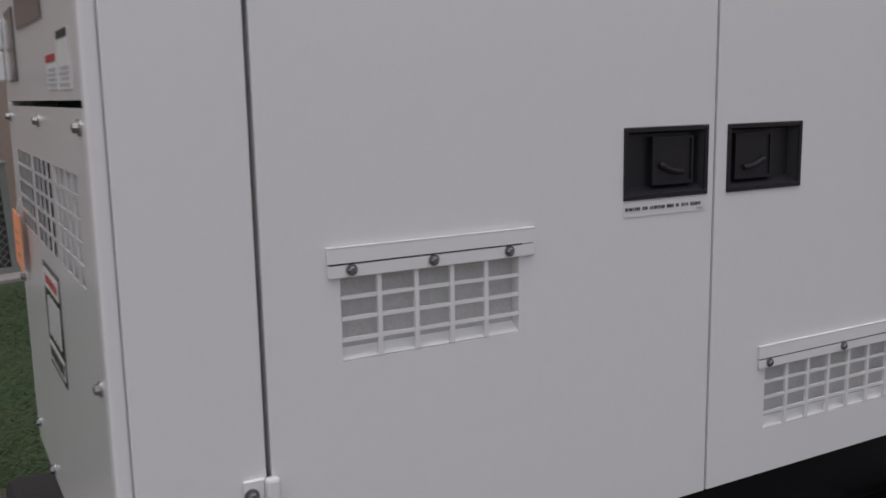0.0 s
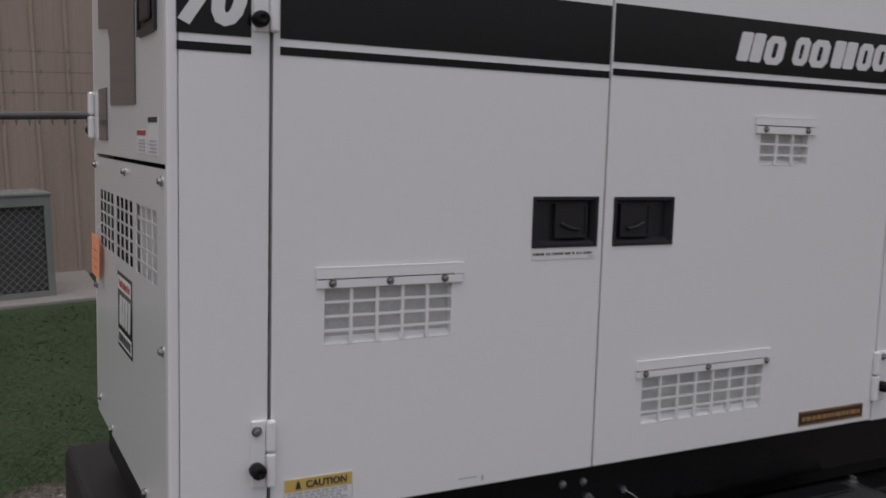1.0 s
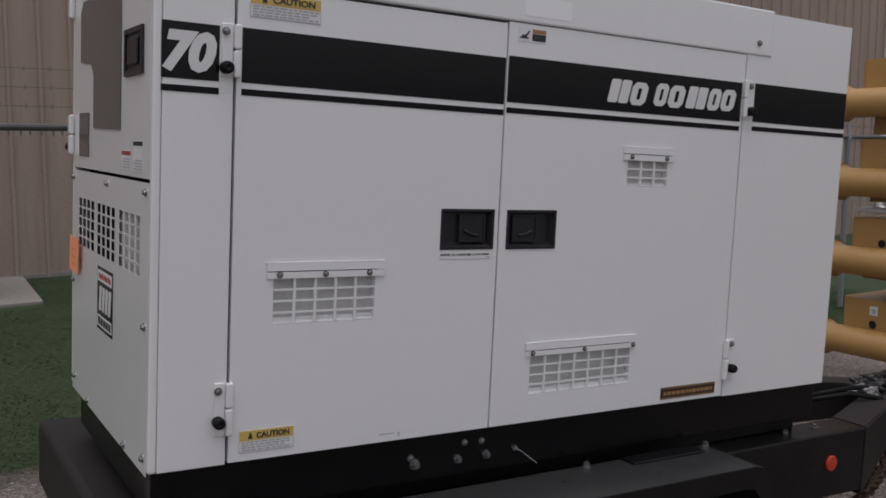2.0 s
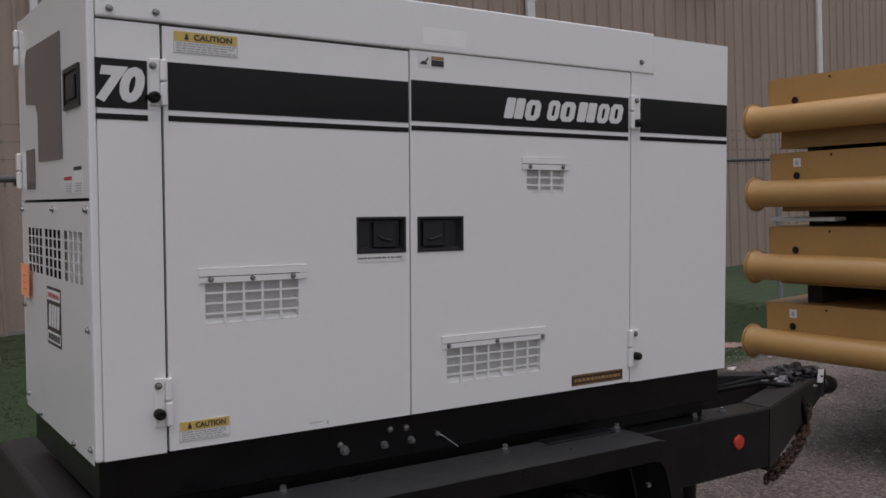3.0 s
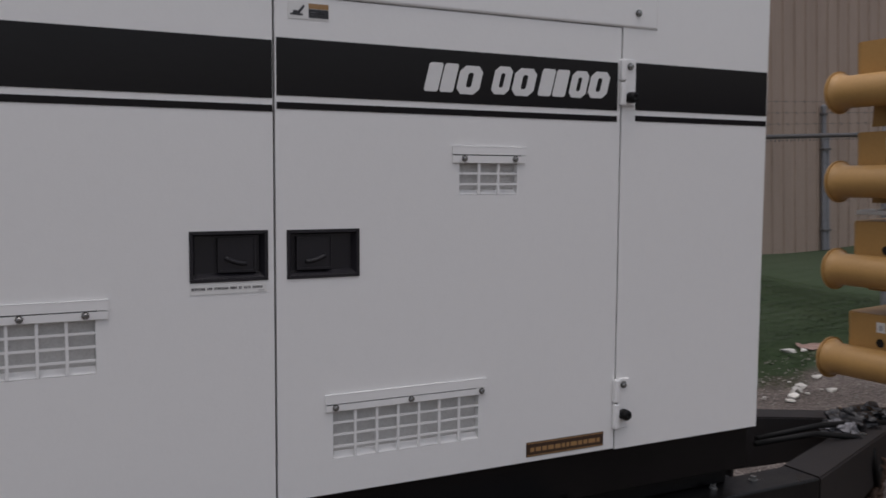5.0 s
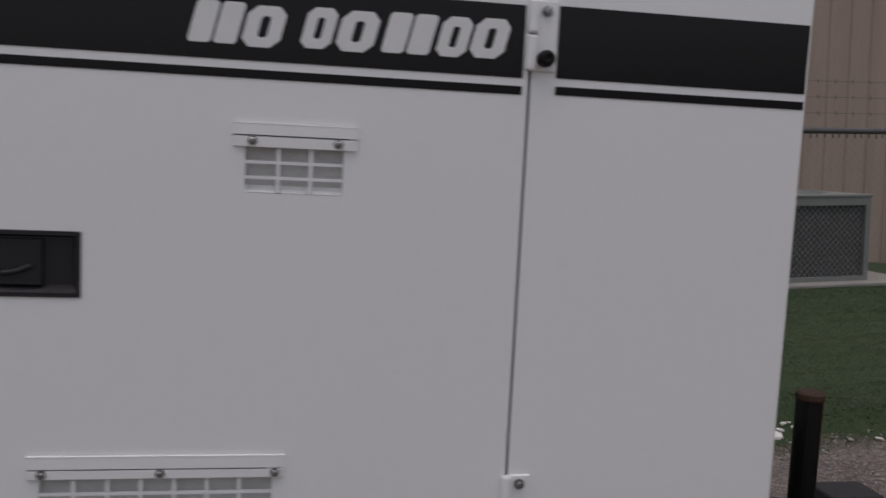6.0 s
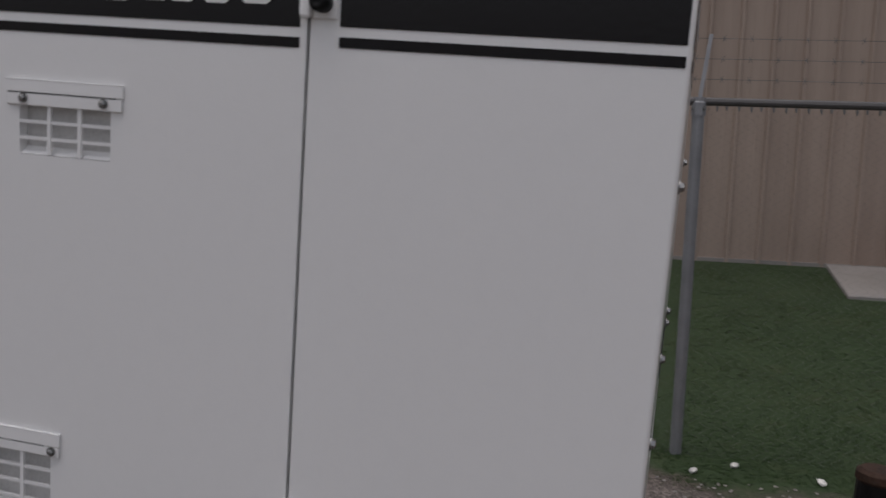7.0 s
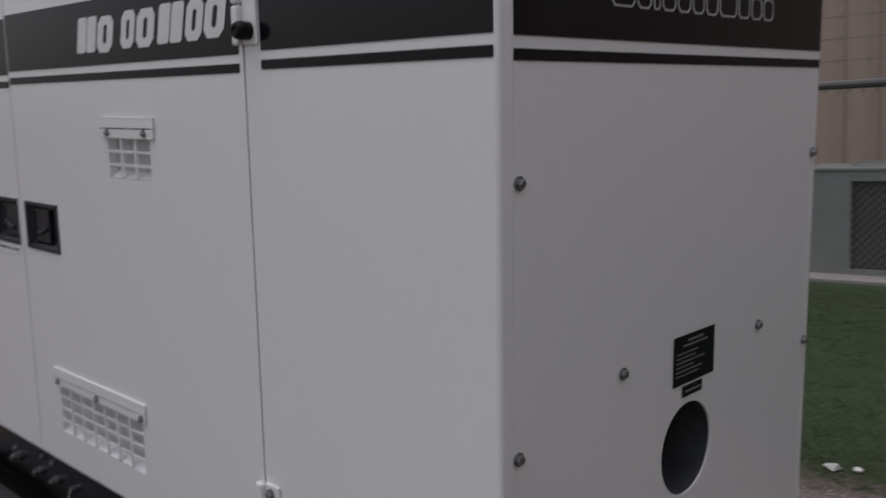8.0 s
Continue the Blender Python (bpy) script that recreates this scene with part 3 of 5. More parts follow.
# ---------------------------------------------------------------- turf, stones, litter
def build_turf():
    rng = np.random.default_rng(5)
    n = 250000
    x = rng.uniform(-3.5, 9.5, n)
    t = rng.uniform(0, 1, n) ** 1.25
    y = 2.3 + WALL_SLOPE * x + t * 7.65
    ragged = np.array([noise.noise(Vector((a * 1.7, b * 1.7, 3.0))) for a, b in zip(x[:], y[:])])
    nearer = lambda lo, hi: (lambda k: k * k * (3 - 2 * k))(np.clip((x - lo) / (hi - lo), 0, 1))
    start = 3.36 - 0.36 * nearer(1.9, 2.5) - 0.42 * nearer(4.4, 5.6)
    keep = y - WALL_SLOPE * x > start + 0.45 * ragged - 0.22 * (rng.uniform(0, 1, n) < 0.12)
    keep &= ~((y > 7.70 + WALL_SLOPE * x) & ((x < 0.90) | (x > 3.84)))
    x, y, ragged = x[keep], y[keep], ragged[keep]
    n = len(x)
    h = rng.uniform(0.005, 0.015, n) * (1 + 0.5 * ragged)
    ang = rng.uniform(0, math.tau, n)
    turn = rng.uniform(0, math.tau, n)
    lean = np.c_[np.cos(turn), np.sin(turn)] * rng.uniform(0.025, 0.05, (n, 1))
    ang = turn + math.pi / 2
    k = np.clip((y - WALL_SLOPE * x - 4.0) / 3.2, 0, 1)
    foot = FOOT * k * k * (3 - 2 * k) - 0.002
    w = rng.uniform(0.003, 0.006, n)
    v = np.empty((n, 3, 3))
    v[:, 1] = np.c_[x - w * np.cos(ang), y - w * np.sin(ang), foot]
    v[:, 0] = np.c_[x + w * np.cos(ang), y + w * np.sin(ang), foot]
    v[:, 2] = np.c_[x + lean[:, 0], y + lean[:, 1], h + foot]
    me = bpy.data.meshes.new("grass")
    me.from_pydata(v.reshape(-1, 3).tolist(), [], np.arange(3 * n).reshape(-1, 3).tolist())
    me.materials.append(M["blade"])
    soft = rng.normal(0, 0.18, (3 * n, 3)) + (0, 0, 1)
    me.normals_split_custom_set_from_vertices((soft / np.linalg.norm(soft, axis=1, keepdims=True)).tolist())
    tagged(new("grass", me), "short green mown grass behind the fence", "grass", kind="stuff")


def build_stones():
    rng = np.random.default_rng(9)
    n = 9000
    x = rng.uniform(-1.5, 8.0, n)
    y = rng.uniform(-1.6, 3.2, n) + 0.06 * x
    s = rng.uniform(0.004, 0.013, n)
    s[::60] *= 2.0
    ico_v = [(0, 0, 0.7), (0.9, 0, 0.1), (0.2, 0.95, 0), (-0.8, 0.5, 0.1), (-0.7, -0.6, 0), (0.3, -0.9, 0.1), (0, 0, -0.5)]
    ico_f = [(0, 1, 2), (0, 2, 3), (0, 3, 4), (0, 4, 5), (0, 5, 1), (6, 2, 1), (6, 3, 2), (6, 4, 3), (6, 5, 4), (6, 1, 5)]
    vs, fs = [], []
    for i in range(n):
        a = rng.uniform(0, math.tau)
        k = rng.uniform(0.7, 1.3, 3) * s[i]
        ca, sa = math.cos(a), math.sin(a)
        b = len(vs)
        for p in ico_v:
            px, py, pz = p[0] * k[0], p[1] * k[1], p[2] * k[2]
            vs.append((x[i] + px * ca - py * sa, y[i] + px * sa + py * ca, pz + s[i] * 0.3))
        fs += [tuple(b + q for q in f) for f in ico_f]
    me = bpy.data.meshes.new("gravel")
    me.from_pydata(vs, [], fs)
    me.materials.append(M["stone"])
    tagged(new("gravel", me), "loose grey-brown gravel stones on the yard", "gravel", kind="stuff")


def scrap_mesh(seed, size):
    rng = random.Random(seed)
    bm = bmesh.new()
    bmesh.ops.create_icosphere(bm, subdivisions=1, radius=size)
    for v in bm.verts:
        k = rng.uniform(0.5, 1.3)
        v.co = Vector((v.co.x * k, v.co.y * k * 0.8, v.co.z * 0.45 * k))
    return finish("litter", bm, M["litter"])


def build_litter():
    rng = random.Random(4)
    meshes = [scrap_mesh(i, 0.03 + 0.012 * i) for i in range(4)]
    spots = [(3.33, 3.70, 1), (2.95, 3.45, 0), (2.35, 3.42, 0), (2.55, 3.55, 0), (4.10, 3.50, 1), (4.22, 3.46, 2), (4.05, 3.40, 0), (4.30, 3.56, 0), (4.42, 3.38, 1), (4.18, 3.62, 0),
             (1.20, 3.52, 2), (1.32, 3.55, 0), (1.55, 3.46, 0), (6.40, 3.70, 3), (6.52, 3.66, 1), (5.42, 2.75, 3), (5.30, 2.66, 2), (5.55, 2.82, 2), (5.18, 2.58, 1), (5.62, 2.62, 1), (5.86, 2.95, 1)]
    for x, y, k in spots:
        ob = new("litter", meshes[k])
        ob.matrix_world = pose(x, y, 0.012, rng.uniform(-15, 15), rng.uniform(-15, 15), rng.uniform(0, 360))
        tagged(ob, "scrap of pale litter lying at the grass edge", "litter", group="litter along the fence")
    rng = random.Random(8)
    for i in range(14):
        x = rng.uniform(3.9, 5.0) if i % 2 else rng.uniform(5.0, 6.2)
        ob = new("litter", meshes[rng.randrange(3)])
        ob.matrix_world = pose(x, (3.05 if x < 4.9 else 2.30) + 0.1 * x + rng.uniform(-0.25, 0.25), 0.01, 0, 0, rng.uniform(0, 360)) @ Matrix.Diagonal((0.55, 0.55, 0.55, 1))
        tagged(ob, "scrap of pale litter lying at the grass edge", "litter", group="litter along the fence")


def build_scrap_board():
    """A torn sheet of wet cardboard, buckled, with a real thickness."""
    bm = bmesh.new()
    nx, ny = 12, 8
    layers = []
    for dz in (0.0, -0.004):
        layers.append([[bm.verts.new((0.36 * (i / nx - 0.5) + 0.02 * noise.noise(Vector((j * 0.6, 0, 5))),
                                      0.22 * (j / ny - 0.5) + 0.025 * noise.noise(Vector((i * 0.6, 3, 0))),
                                      0.030 + 0.045 * abs(noise.noise(Vector((i * 0.33, j * 0.4, 1)))) + 0.05 * (i / nx - 0.5) ** 2 + dz)) for j in range(ny + 1)] for i in range(nx + 1)])
    for k, g in enumerate(layers):
        for i in range(nx):
            for j in range(ny):
                q = (g[i][j], g[i + 1][j], g[i + 1][j + 1], g[i][j + 1])
                bm.faces.new(q if k == 0 else q[::-1])
    top, low = layers
    rim = [(i, 0) for i in range(nx)] + [(nx, j) for j in range(ny)] + [(i, ny) for i in range(nx, 0, -1)] + [(0, j) for j in range(ny, 0, -1)]
    for (a, b), (c, d) in zip(rim, rim[1:] + rim[:1]):
        bm.faces.new((low[a][b], low[c][d], top[c][d], top[a][b]))
    low_z = min(v.co.z for v in bm.verts)
    for v in bm.verts:
        v.co.z -= low_z
    solo("cardboard_scrap", bm, M["board"], "torn pinkish-brown cardboard scrap lying at the grass edge", "litter", pose(6.74, 3.68, 0.002, 0, 0, -35), group="litter along the fence")


build_ground()
build_wall()
for dx, dtop in ((2.01, 8.3), (11.7, 8.3), (23.2, 8.3)):
    build_downspout(dx, dtop, 0.105 if dx < 5 else 0.22)
build_meters()
build_pad(-1.8, 1.02, 2.27)
build_pad(4.25, 7.28)
build_pad(7.30, 9.9, 2.85)
build_ac(-1.25, 9.42, 1.73, 0.60)
build_ac(4.93, 9.72, 1.20)
build_ac(7.52, 9.60, 1.68, 0.40)
build_lagged_pipes()
build_riser()
build_wall_vent()
build_fence()
build_turf()
build_stones()
build_litter()
build_scrap_board()

# ---------------------------------------------------------------- the generator
L, W, ZB, ZT, X0 = 2.19, 0.855, 1.0, 2.16, 0.014
FRAME = TILT @ Matrix.Translation((0, 0, ZB)) @ Matrix.Diagonal((1, 1, 0.9875, 1)) @ Matrix.Translation((0, 0, -ZB))


def bolt_mesh(r=0.0066, h=0.007):
    """A hex bolt on its washer, its head towards -y."""
    bm = bmesh.new()
    cyl(bm, (0, 0, 0), (0, -0.0025, 0), r * 1.35, seg=16)
    cyl(bm, (0, -0.0025, 0), (0, -h, 0), r, r * 0.94, seg=6)
    cyl(bm, (0, -h, 0), (0, -h - 0.0012, 0), r * 0.94, r * 0.6, seg=6)
    return finish("bolt", bm, M["zinc"])


BOLT = bolt_mesh()
SMALL_BOLT = bolt_mesh(0.0052, 0.005)
LEFTWARD, RIGHTWARD = Matrix.Rotation(radians(-90), 4, "Z"), Matrix.Rotation(radians(90), 4, "Z")


def add_bolt(parent, x, y, z, turn=None, me=None, label=""):
    piece("bolt", me or BOLT, parent, Matrix.Translation((x, y, z)) @ (turn or Matrix()), label)


def add_vent(door, x0, x1, z0, z1, hood, cols, rows, screws):
    """A louvred opening: hood over it, bolted flange, a grid of bars, a baffle and a sloping sill behind."""
    bm = bmesh.new()
    hx0, hx1, hz0, hz1 = hood
    prism(bm, [(-0.0005, hz1), (-0.0048, hz1 - 0.0006), (-0.0044, hz1 - 0.0022), (-0.0048, hz0), (-0.0005, hz0 + 0.0002)], hx0, hx1, "x")
    vent = part("vent", bm, M["paint"], door, "white louvred vent with a hood")
    bm = bmesh.new()
    box(bm, hx0 + 0.001, hx1 - 0.001, -0.0045, -0.0005, z1 - 0.001, hz0 - 0.002, 0.001, 1)
    part("flange", bm, M["paint"], vent)
    # dark strip drawn in as the shadow between hood and flange
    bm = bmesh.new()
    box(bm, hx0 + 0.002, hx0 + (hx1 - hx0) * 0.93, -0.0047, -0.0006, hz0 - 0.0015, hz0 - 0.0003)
    part("hood_seal", bm, M["seal"], vent, "dark strip that draws the shadow line under the hood")
    for i in range(cols - 1):
        x = x0 + (x1 - x0) * (i + 1) / cols
        bm = bmesh.new()
        box(bm, x - 0.0028, x + 0.0028, -0.0012, 0.0035, z0 + 0.001, z1)
        part("bar", bm, M["paint"], vent)
    for j in range(rows - 1):
        z = z1 - (z1 - z0) * (j + 1) / rows
        bm = bmesh.new()
        box(bm, x0 + 0.0005, x1 - 0.0005, 0.0, 0.0030, z - 0.0024, z + 0.0024)
        part("bar", bm, M["paint"], vent)
    bm = bmesh.new()
    box(bm, x0 + 0.0003, x1 - 0.0003, 0.017, 0.021, z0 + 0.0003, z1 - 0.0003)
    part("baffle", bm, M["paint_in"], vent)
    bm = bmesh.new()
    prism(bm, [(0.002, z0 + 0.0008), (0.0168, z0 + (z1 - z0) / rows * 0.48), (0.0168, z0 + 0.0008)], x0, x1, "x")
    part("sill", bm, M["paint"], vent)
    for x in screws:
        add_bolt(vent, x, -0.0045, (z1 + hz0) / 2, me=SMALL_BOLT)


def add_handle(door, x0, x1, z0, z1, flip=1):
    """A shallow black dish with a square paddle, its finger pull a curved lip; flip is the side on which the paddle sits."""
    bm = bmesh.new()
    t = 0.0065
    sheet(bm, x0, x1, z0, z1, [(x0 + t, x1 - t, z0 + t, z1 - t)], -0.0022, 0.002)
    for a, s in ((x0 + t, 0.007), (x1 - t, -0.007)):
        prism(bm, [(a, 0.0), (a + s, 0.014), (a + s, 0.016), (a - s * 0.2, 0.016), (a - s * 0.2, 0.002)], z0 + t, z1 - t, "z")
    prism(bm, [(0.0, z0 + t), (0.014, z0 + t + 0.010), (0.016, z0 + t - 0.002), (0.002, z0 + t - 0.002)], x0 + t, x1 - t, "x")
    prism(bm, [(0.0, z1 - t), (0.014, z1 - t - 0.004), (0.016, z1 - t + 0.002), (0.002, z1 - t + 0.002)], x0 + t, x1 - t, "x")
    h = part("handle", bm, M["plastic"], door, "black recessed paddle latch")
    bm = bmesh.new()
    box(bm, x0 + 0.006, x1 - 0.006, 0.0145, 0.018, z0 + 0.006, z1 - 0.006)
    part("pan", bm, M["plastic"], h)
    # the paddle: a square plate with a raised rim
    xm, pw = (x0 + x1) / 2 + 0.017 * flip, 0.038
    zt, zl = z1 - t - 0.008, z0 + t + 0.011
    bm = bmesh.new()
    sheet(bm, xm - pw, xm + pw, zl, zt, [(xm - pw + 0.004, xm + pw - 0.004, zl + 0.004, zt - 0.004)], 0.005, 0.0143)
    box(bm, xm - pw + 0.004, xm + pw - 0.004, 0.0075, 0.0142, zl + 0.004, zt - 0.004)
    pad = part("paddle", bm, M["plastic"], h)
    # curved lip of the finger pull
    bm = bmesh.new()
    pts = []
    for i in range(9):
        u = i / 8
        pts.append((xm + flip * (-0.023 + 0.042 * u), 0.0058, zl + 0.017 + 0.012 * (1 - u) ** 2.2))
    tube(bm, pts, 0.0046, 8)
    part("finger_lip", bm, M["pull"], pad, "worn glossy finger lip", True)
    for x in (x0 + 0.004, x1 - 0.004):
        for z in (z0 + 0.004, z1 - 0.004):
            bm = bmesh.new()
            cyl(bm, (x, -0.0022, z), (x, -0.0034, z), 0.0028, 0.002, seg=10)
            part("screw", bm, M["pull"], h)


def add_hinge(parent, x0, x1, z0, z1, barrel_right, knob_z, bolt_z):
    """A white leaf hinge with its bolt and rubber stop."""
    xb0, xb1 = (x1 - 0.016, x1) if barrel_right else (x0, x0 + 0.016)
    lx0, lx1 = (x0, x1 - 0.016) if barrel_right else (x0 + 0.016, x1)
    bm = bmesh.new()
    box(bm, lx0, lx1, -0.005, -0.0003, z0, z1, 0.0015, 1)
    h = part("hinge", bm, M["paint"], parent, "white leaf hinge")
    zm = z0 + (z1 - z0) * 0.52
    for a, b in ((z0, zm - 0.001), (zm + 0.001, z1)):
        bm = bmesh.new()
        box(bm, xb0, xb1, -0.014, -0.0003, a, b, 0.004, 2)
        part("barrel", bm, M["paint"], h)
    xm = (lx0 + lx1) / 2 - (0.004 if barrel_right else 0.002)
    add_bolt(h, xm, -0.005, bolt_z, me=BOLT)
    bm = bmesh.new()
    lathe(bm, (xm, -0.005, knob_z), (0, -1, 0), [(0, 0.0), (0, 0.013), (0.012, 0.0135), (0.019, 0.0125), (0.023, 0.010), (0.024, 0.0045), (0.0225, 0.004), (0.0225, 0.0)], 20)
    part("rubber_stop", bm, M["rubber"], h, "black rubber door stop", True)


def add_label(parent, name, x0, x1, z0, z1, material, rows, y=-0.0012, label="", head=None):
    """A printed sticker: rows of (x0, x1, z0, z1, material) bars laid on it."""
    bm = bmesh.new()
    box(bm, x0, x1, y, -0.0002, z0, z1)
    lab = part(name, bm, material, parent, label)
    groups = {}
    for a, b, c, d, m in rows:
        groups.setdefault(m, []).append((a, b, c, d))
    for m, bars in groups.items():
        bm = bmesh.new()
        for a, b, c, d in bars:
            box(bm, a, b, y - 0.0006, y - 0.0001, c, d)
        part("print", bm, M[m], lab)
    return lab


def caution(parent, x0, x1, z0, z1):
    h = (z1 - z0)
    zm = z0 + h * 0.52
    rng = random.Random(int(z0 * 1000))
    rows = [(x0 + 0.001, x1 - 0.001, zm, z1 - 0.001, "yellow")]
    rows += [(x0, x1, z0, z0 + 0.0008, "label_grey"), (x0, x0 + 0.0008, z0, zm, "label_grey"), (x1 - 0.0008, x1, z0, zm, "label_grey")]
    for k in range(4):
        z = zm - h * (0.115 + 0.115 * k)
        x = x0 + 0.006
        while x < x1 - (0.03 if k == 2 else 0.008):
            w = rng.uniform(0.006, 0.018)
            rows.append((x, min(x + w, x1 - 0.005), z, z + h * 0.065, "label_grey"))
            x += w + 0.003
    lab = add_label(parent, "caution_label", x0, x1, z0, z1, M["label"], rows, label="yellow and white caution sticker")
    w = x1 - x0
    me = fit_text("CAUTION", w * 0.60, h * 0.27, M["label_ink"], bold=0.002)
    piece("writing", me, lab, Matrix.Translation((x0 + w * 0.31, -0.0024, zm + h * 0.10)))
    bm = bmesh.new()
    tx, tz = x0 + w * 0.2, zm + h * 0.09
    prism(bm, [(tx - h * 0.11, tz), (tx + h * 0.11, tz), (tx + h * 0.03, tz + h * 0.28), (tx - h * 0.03, tz + h * 0.28)], -0.0026, -0.0019)
    part("warning_triangle", bm, M["label_ink"], lab)


def slanted(bm, x, z, w, h, y0, y1, slot=True, lean=0.25, r=0.25, outline=0.0):
    """One leaning block of a brand mark, with a slot through it or as an outline."""
    def ring(i):
        x0, x1, z0, z1 = x + i, x + w - i, z + i, z + h - i
        c = min(x1 - x0, z1 - z0) * r
        pts = [(x0 + c, z0), (x1 - c, z0), (x1, z0 + c), (x1, z1 - c), (x1 - c, z1), (x0 + c, z1), (x0, z1 - c), (x0, z0 + c)]
        return [(u + (v - z) * lean, v) for u, v in pts]
    inner = outline or (w * 0.34 if slot else 0)
    a = ring(0)
    if not inner:
        prism(bm, a, y0, y1)
        return
    if outline:
        b = ring(outline)
    else:
        zz0, zz1, xx0, xx1 = z + h * 0.24, z + h * 0.76, x + w * 0.38, x + w * 0.62
        b = [(xx0, zz0), (xx1, zz0), (xx1, zz0), (xx1, zz1), (xx1, zz1), (xx0, zz1), (xx0, zz1), (xx0, zz0)]
        c = w * 0.06
        b = [(xx0 + c, zz0), (xx1 - c, zz0), (xx1, zz0 + c), (xx1, zz1 - c), (xx1 - c, zz1), (xx0 + c, zz1), (xx0, zz1 - c), (xx0, zz0 + c)]
        b = [(u + (v - z) * lean, v) for u, v in b]
    rings = [[bm.verts.new((u, yy, v)) for u, v in q] for q in (a, b) for yy in (y0, y1)]
    n = 8
    for p, q in ((0, 1), (2, 3), (0, 2), (1, 3)):
        for i in range(n):
            j = (i + 1) % n
            bm.faces.new((rings[p][i], rings[p][j], rings[q][j], rings[q][i]))


def band(parent, x0, x1, foot):
    bm = bmesh.new()
    box(bm, x0, x1, -0.0012, -0.0002, foot + 0.0265, foot + 0.140)
    part("band", bm, M["decal"], parent, "glossy black band")
    bm = bmesh.new()
    box(bm, x0, x1, -0.0012, -0.0002, foot, foot + 0.0135)
    part("stripe", bm, M["decal"], parent, "thin black stripe")


def build_generator():
    g = thing("generator", "white sheet-metal diesel generator with black bands on a trailer", "generator", FRAME)
    paint = M["paint"]
    # black base tub
    bm = bmesh.new()
    box(bm, X0 + 0.022, L - 0.012, 0.022, W - 0.022, 0.8805, 0.998, 0.003, 1)
    tub = part("base_tub", bm, M["tub"], g, "glossy black base tub")
    bm = bmesh.new()
    box(bm, X0 + 0.008, X0 + 0.045, 0.008, 0.045, 0.885, 0.999)
    part("corner_bracket", bm, M["tub"], tub)
    for x, z, r in ((0.661, 0.9275, 0.0105), (0.785, 0.9245, 0.0085), (0.872, 0.9255, 0.0085)):
        bm = bmesh.new()
        cyl(bm, (x, 0.022, z), (x, 0.017, z), r * 1.3, seg=18)
        cyl(bm, (x, 0.017, z), (x, 0.007, z), r, seg=6)
        cyl(bm, (x, 0.007, z), (x, 0.003, z), r * 0.55, seg=10)
        part("drain_plug", bm, M["zinc"], tub, "plated drain plug")
    for x, z in ((0.806, 0.9645), (0.858, 0.9625), (0.650, 0.944)):
        add_bolt(tub, x, 0.022, z, me=BOLT)
    bm = bmesh.new()
    cyl(bm, (0.960, 0.022, 0.932), (0.960, 0.012, 0.932), 0.008, seg=8)
    tube(bm, [(0.960, 0.012, 0.932), (0.972, 0.002, 0.925), (1.018, -0.006, 0.889)], 0.0018, 6)
    part("cable_tail", bm, M["zinc"], tub, "cut steel cable tail")
    # dark box added to close the case, in place of its shaded interior
    bm = bmesh.new()
    box(bm, 0.09, L - 0.25, 0.09, W - 0.05, ZB + 0.004, ZT - 0.06)
    part("inner_shell", bm, M["soot"], g, "added dark box inside the case")
    bm = bmesh.new()
    for x in (0.1805, 0.862, 1.711):
        box(bm, x - 0.022, x + 0.022, 0.028, 0.036, ZB + 0.003, 2.03)
    box(bm, 0.155, 1.73, 0.028, 0.036, 2.015, 2.045)
    part("door_seal", bm, M["seal"], g, "black rubber door seal")
    # corner posts
    for x0, y0 in ((X0, 0), (X0, W - 0.018), (L - 0.018, W - 0.018)):
        bm = bmesh.new()
        box(bm, x0, x0 + 0.018, y0, y0 + 0.018, ZB, ZT - 0.006, 0.005, 3)
        part("corner_post", bm, paint, g)
    # side panels of the front
    bm = bmesh.new()
    box(bm, X0 + 0.0185, 0.1775, 0.0, 0.024, ZB, 2.0235, 0.0015, 1)
    lp = part("front_panel", bm, paint, g)
    band(lp, X0 + 0.0155, 0.1465, 1.7955)
    me = fit_text("70", 0.110, 0.085, M["letter"], shear=0.22, bold=0.0055)
    piece("numeral", me, lp, Matrix.Translation((0.0305, -0.0022, 1.8345)), "white slanted number seventy")
    add_hinge(lp, 0.150, 0.1905, 1.832, 1.942, True, 1.851, 1.925)
    add_hinge(lp, 0.149, 0.1895, 1.066, 1.184, True, 1.099, 1.166)
    bm = bmesh.new()
    prism(bm, [(1.7135, ZB), (L, ZB), (L, ZT - 0.004), (1.8155, ZT - 0.004), (1.8155, 2.0285), (1.7135, 2.0285)], 0.0, 0.024)
    corner = [e for e in bm.edges if all(v.co.x > L - 0.001 and v.co.y < 0.001 for v in e.verts)]
    bmesh.ops.bevel(bm, geom=corner, offset=0.006, segments=4, profile=0.5, affect="EDGES")
    rp = part("front_panel", bm, paint, g)
    band(rp, 1.7535, L - 0.0065, 1.807)
    add_hinge(rp, 1.7015, 1.7505, 1.842, 1.953, False, 1.862, 1.936)
    add_hinge(rp, 1.7015, 1.7505, 1.052, 1.177, False, 1.088, 1.162)
    # doors
    h1, h2 = (0.694, 0.8475, 1.4635, 1.5635), (0.886, 1.0415, 1.4625, 1.5625)
    v1, v2, v3 = (0.2765, 0.5235, 1.304, 1.406), (0.983, 1.329, 1.077, 1.180), (1.276, 1.4235, 1.631, 1.702)
    e = 0.004
    cut = lambda h: (h[0] + e, h[1] - e, h[2] + e, h[3] - e)
    bm = bmesh.new()
    sheet(bm, 0.1835, 0.8595, ZB + 0.003, 2.0215, [cut(h1), v1], 0.0, 0.024)
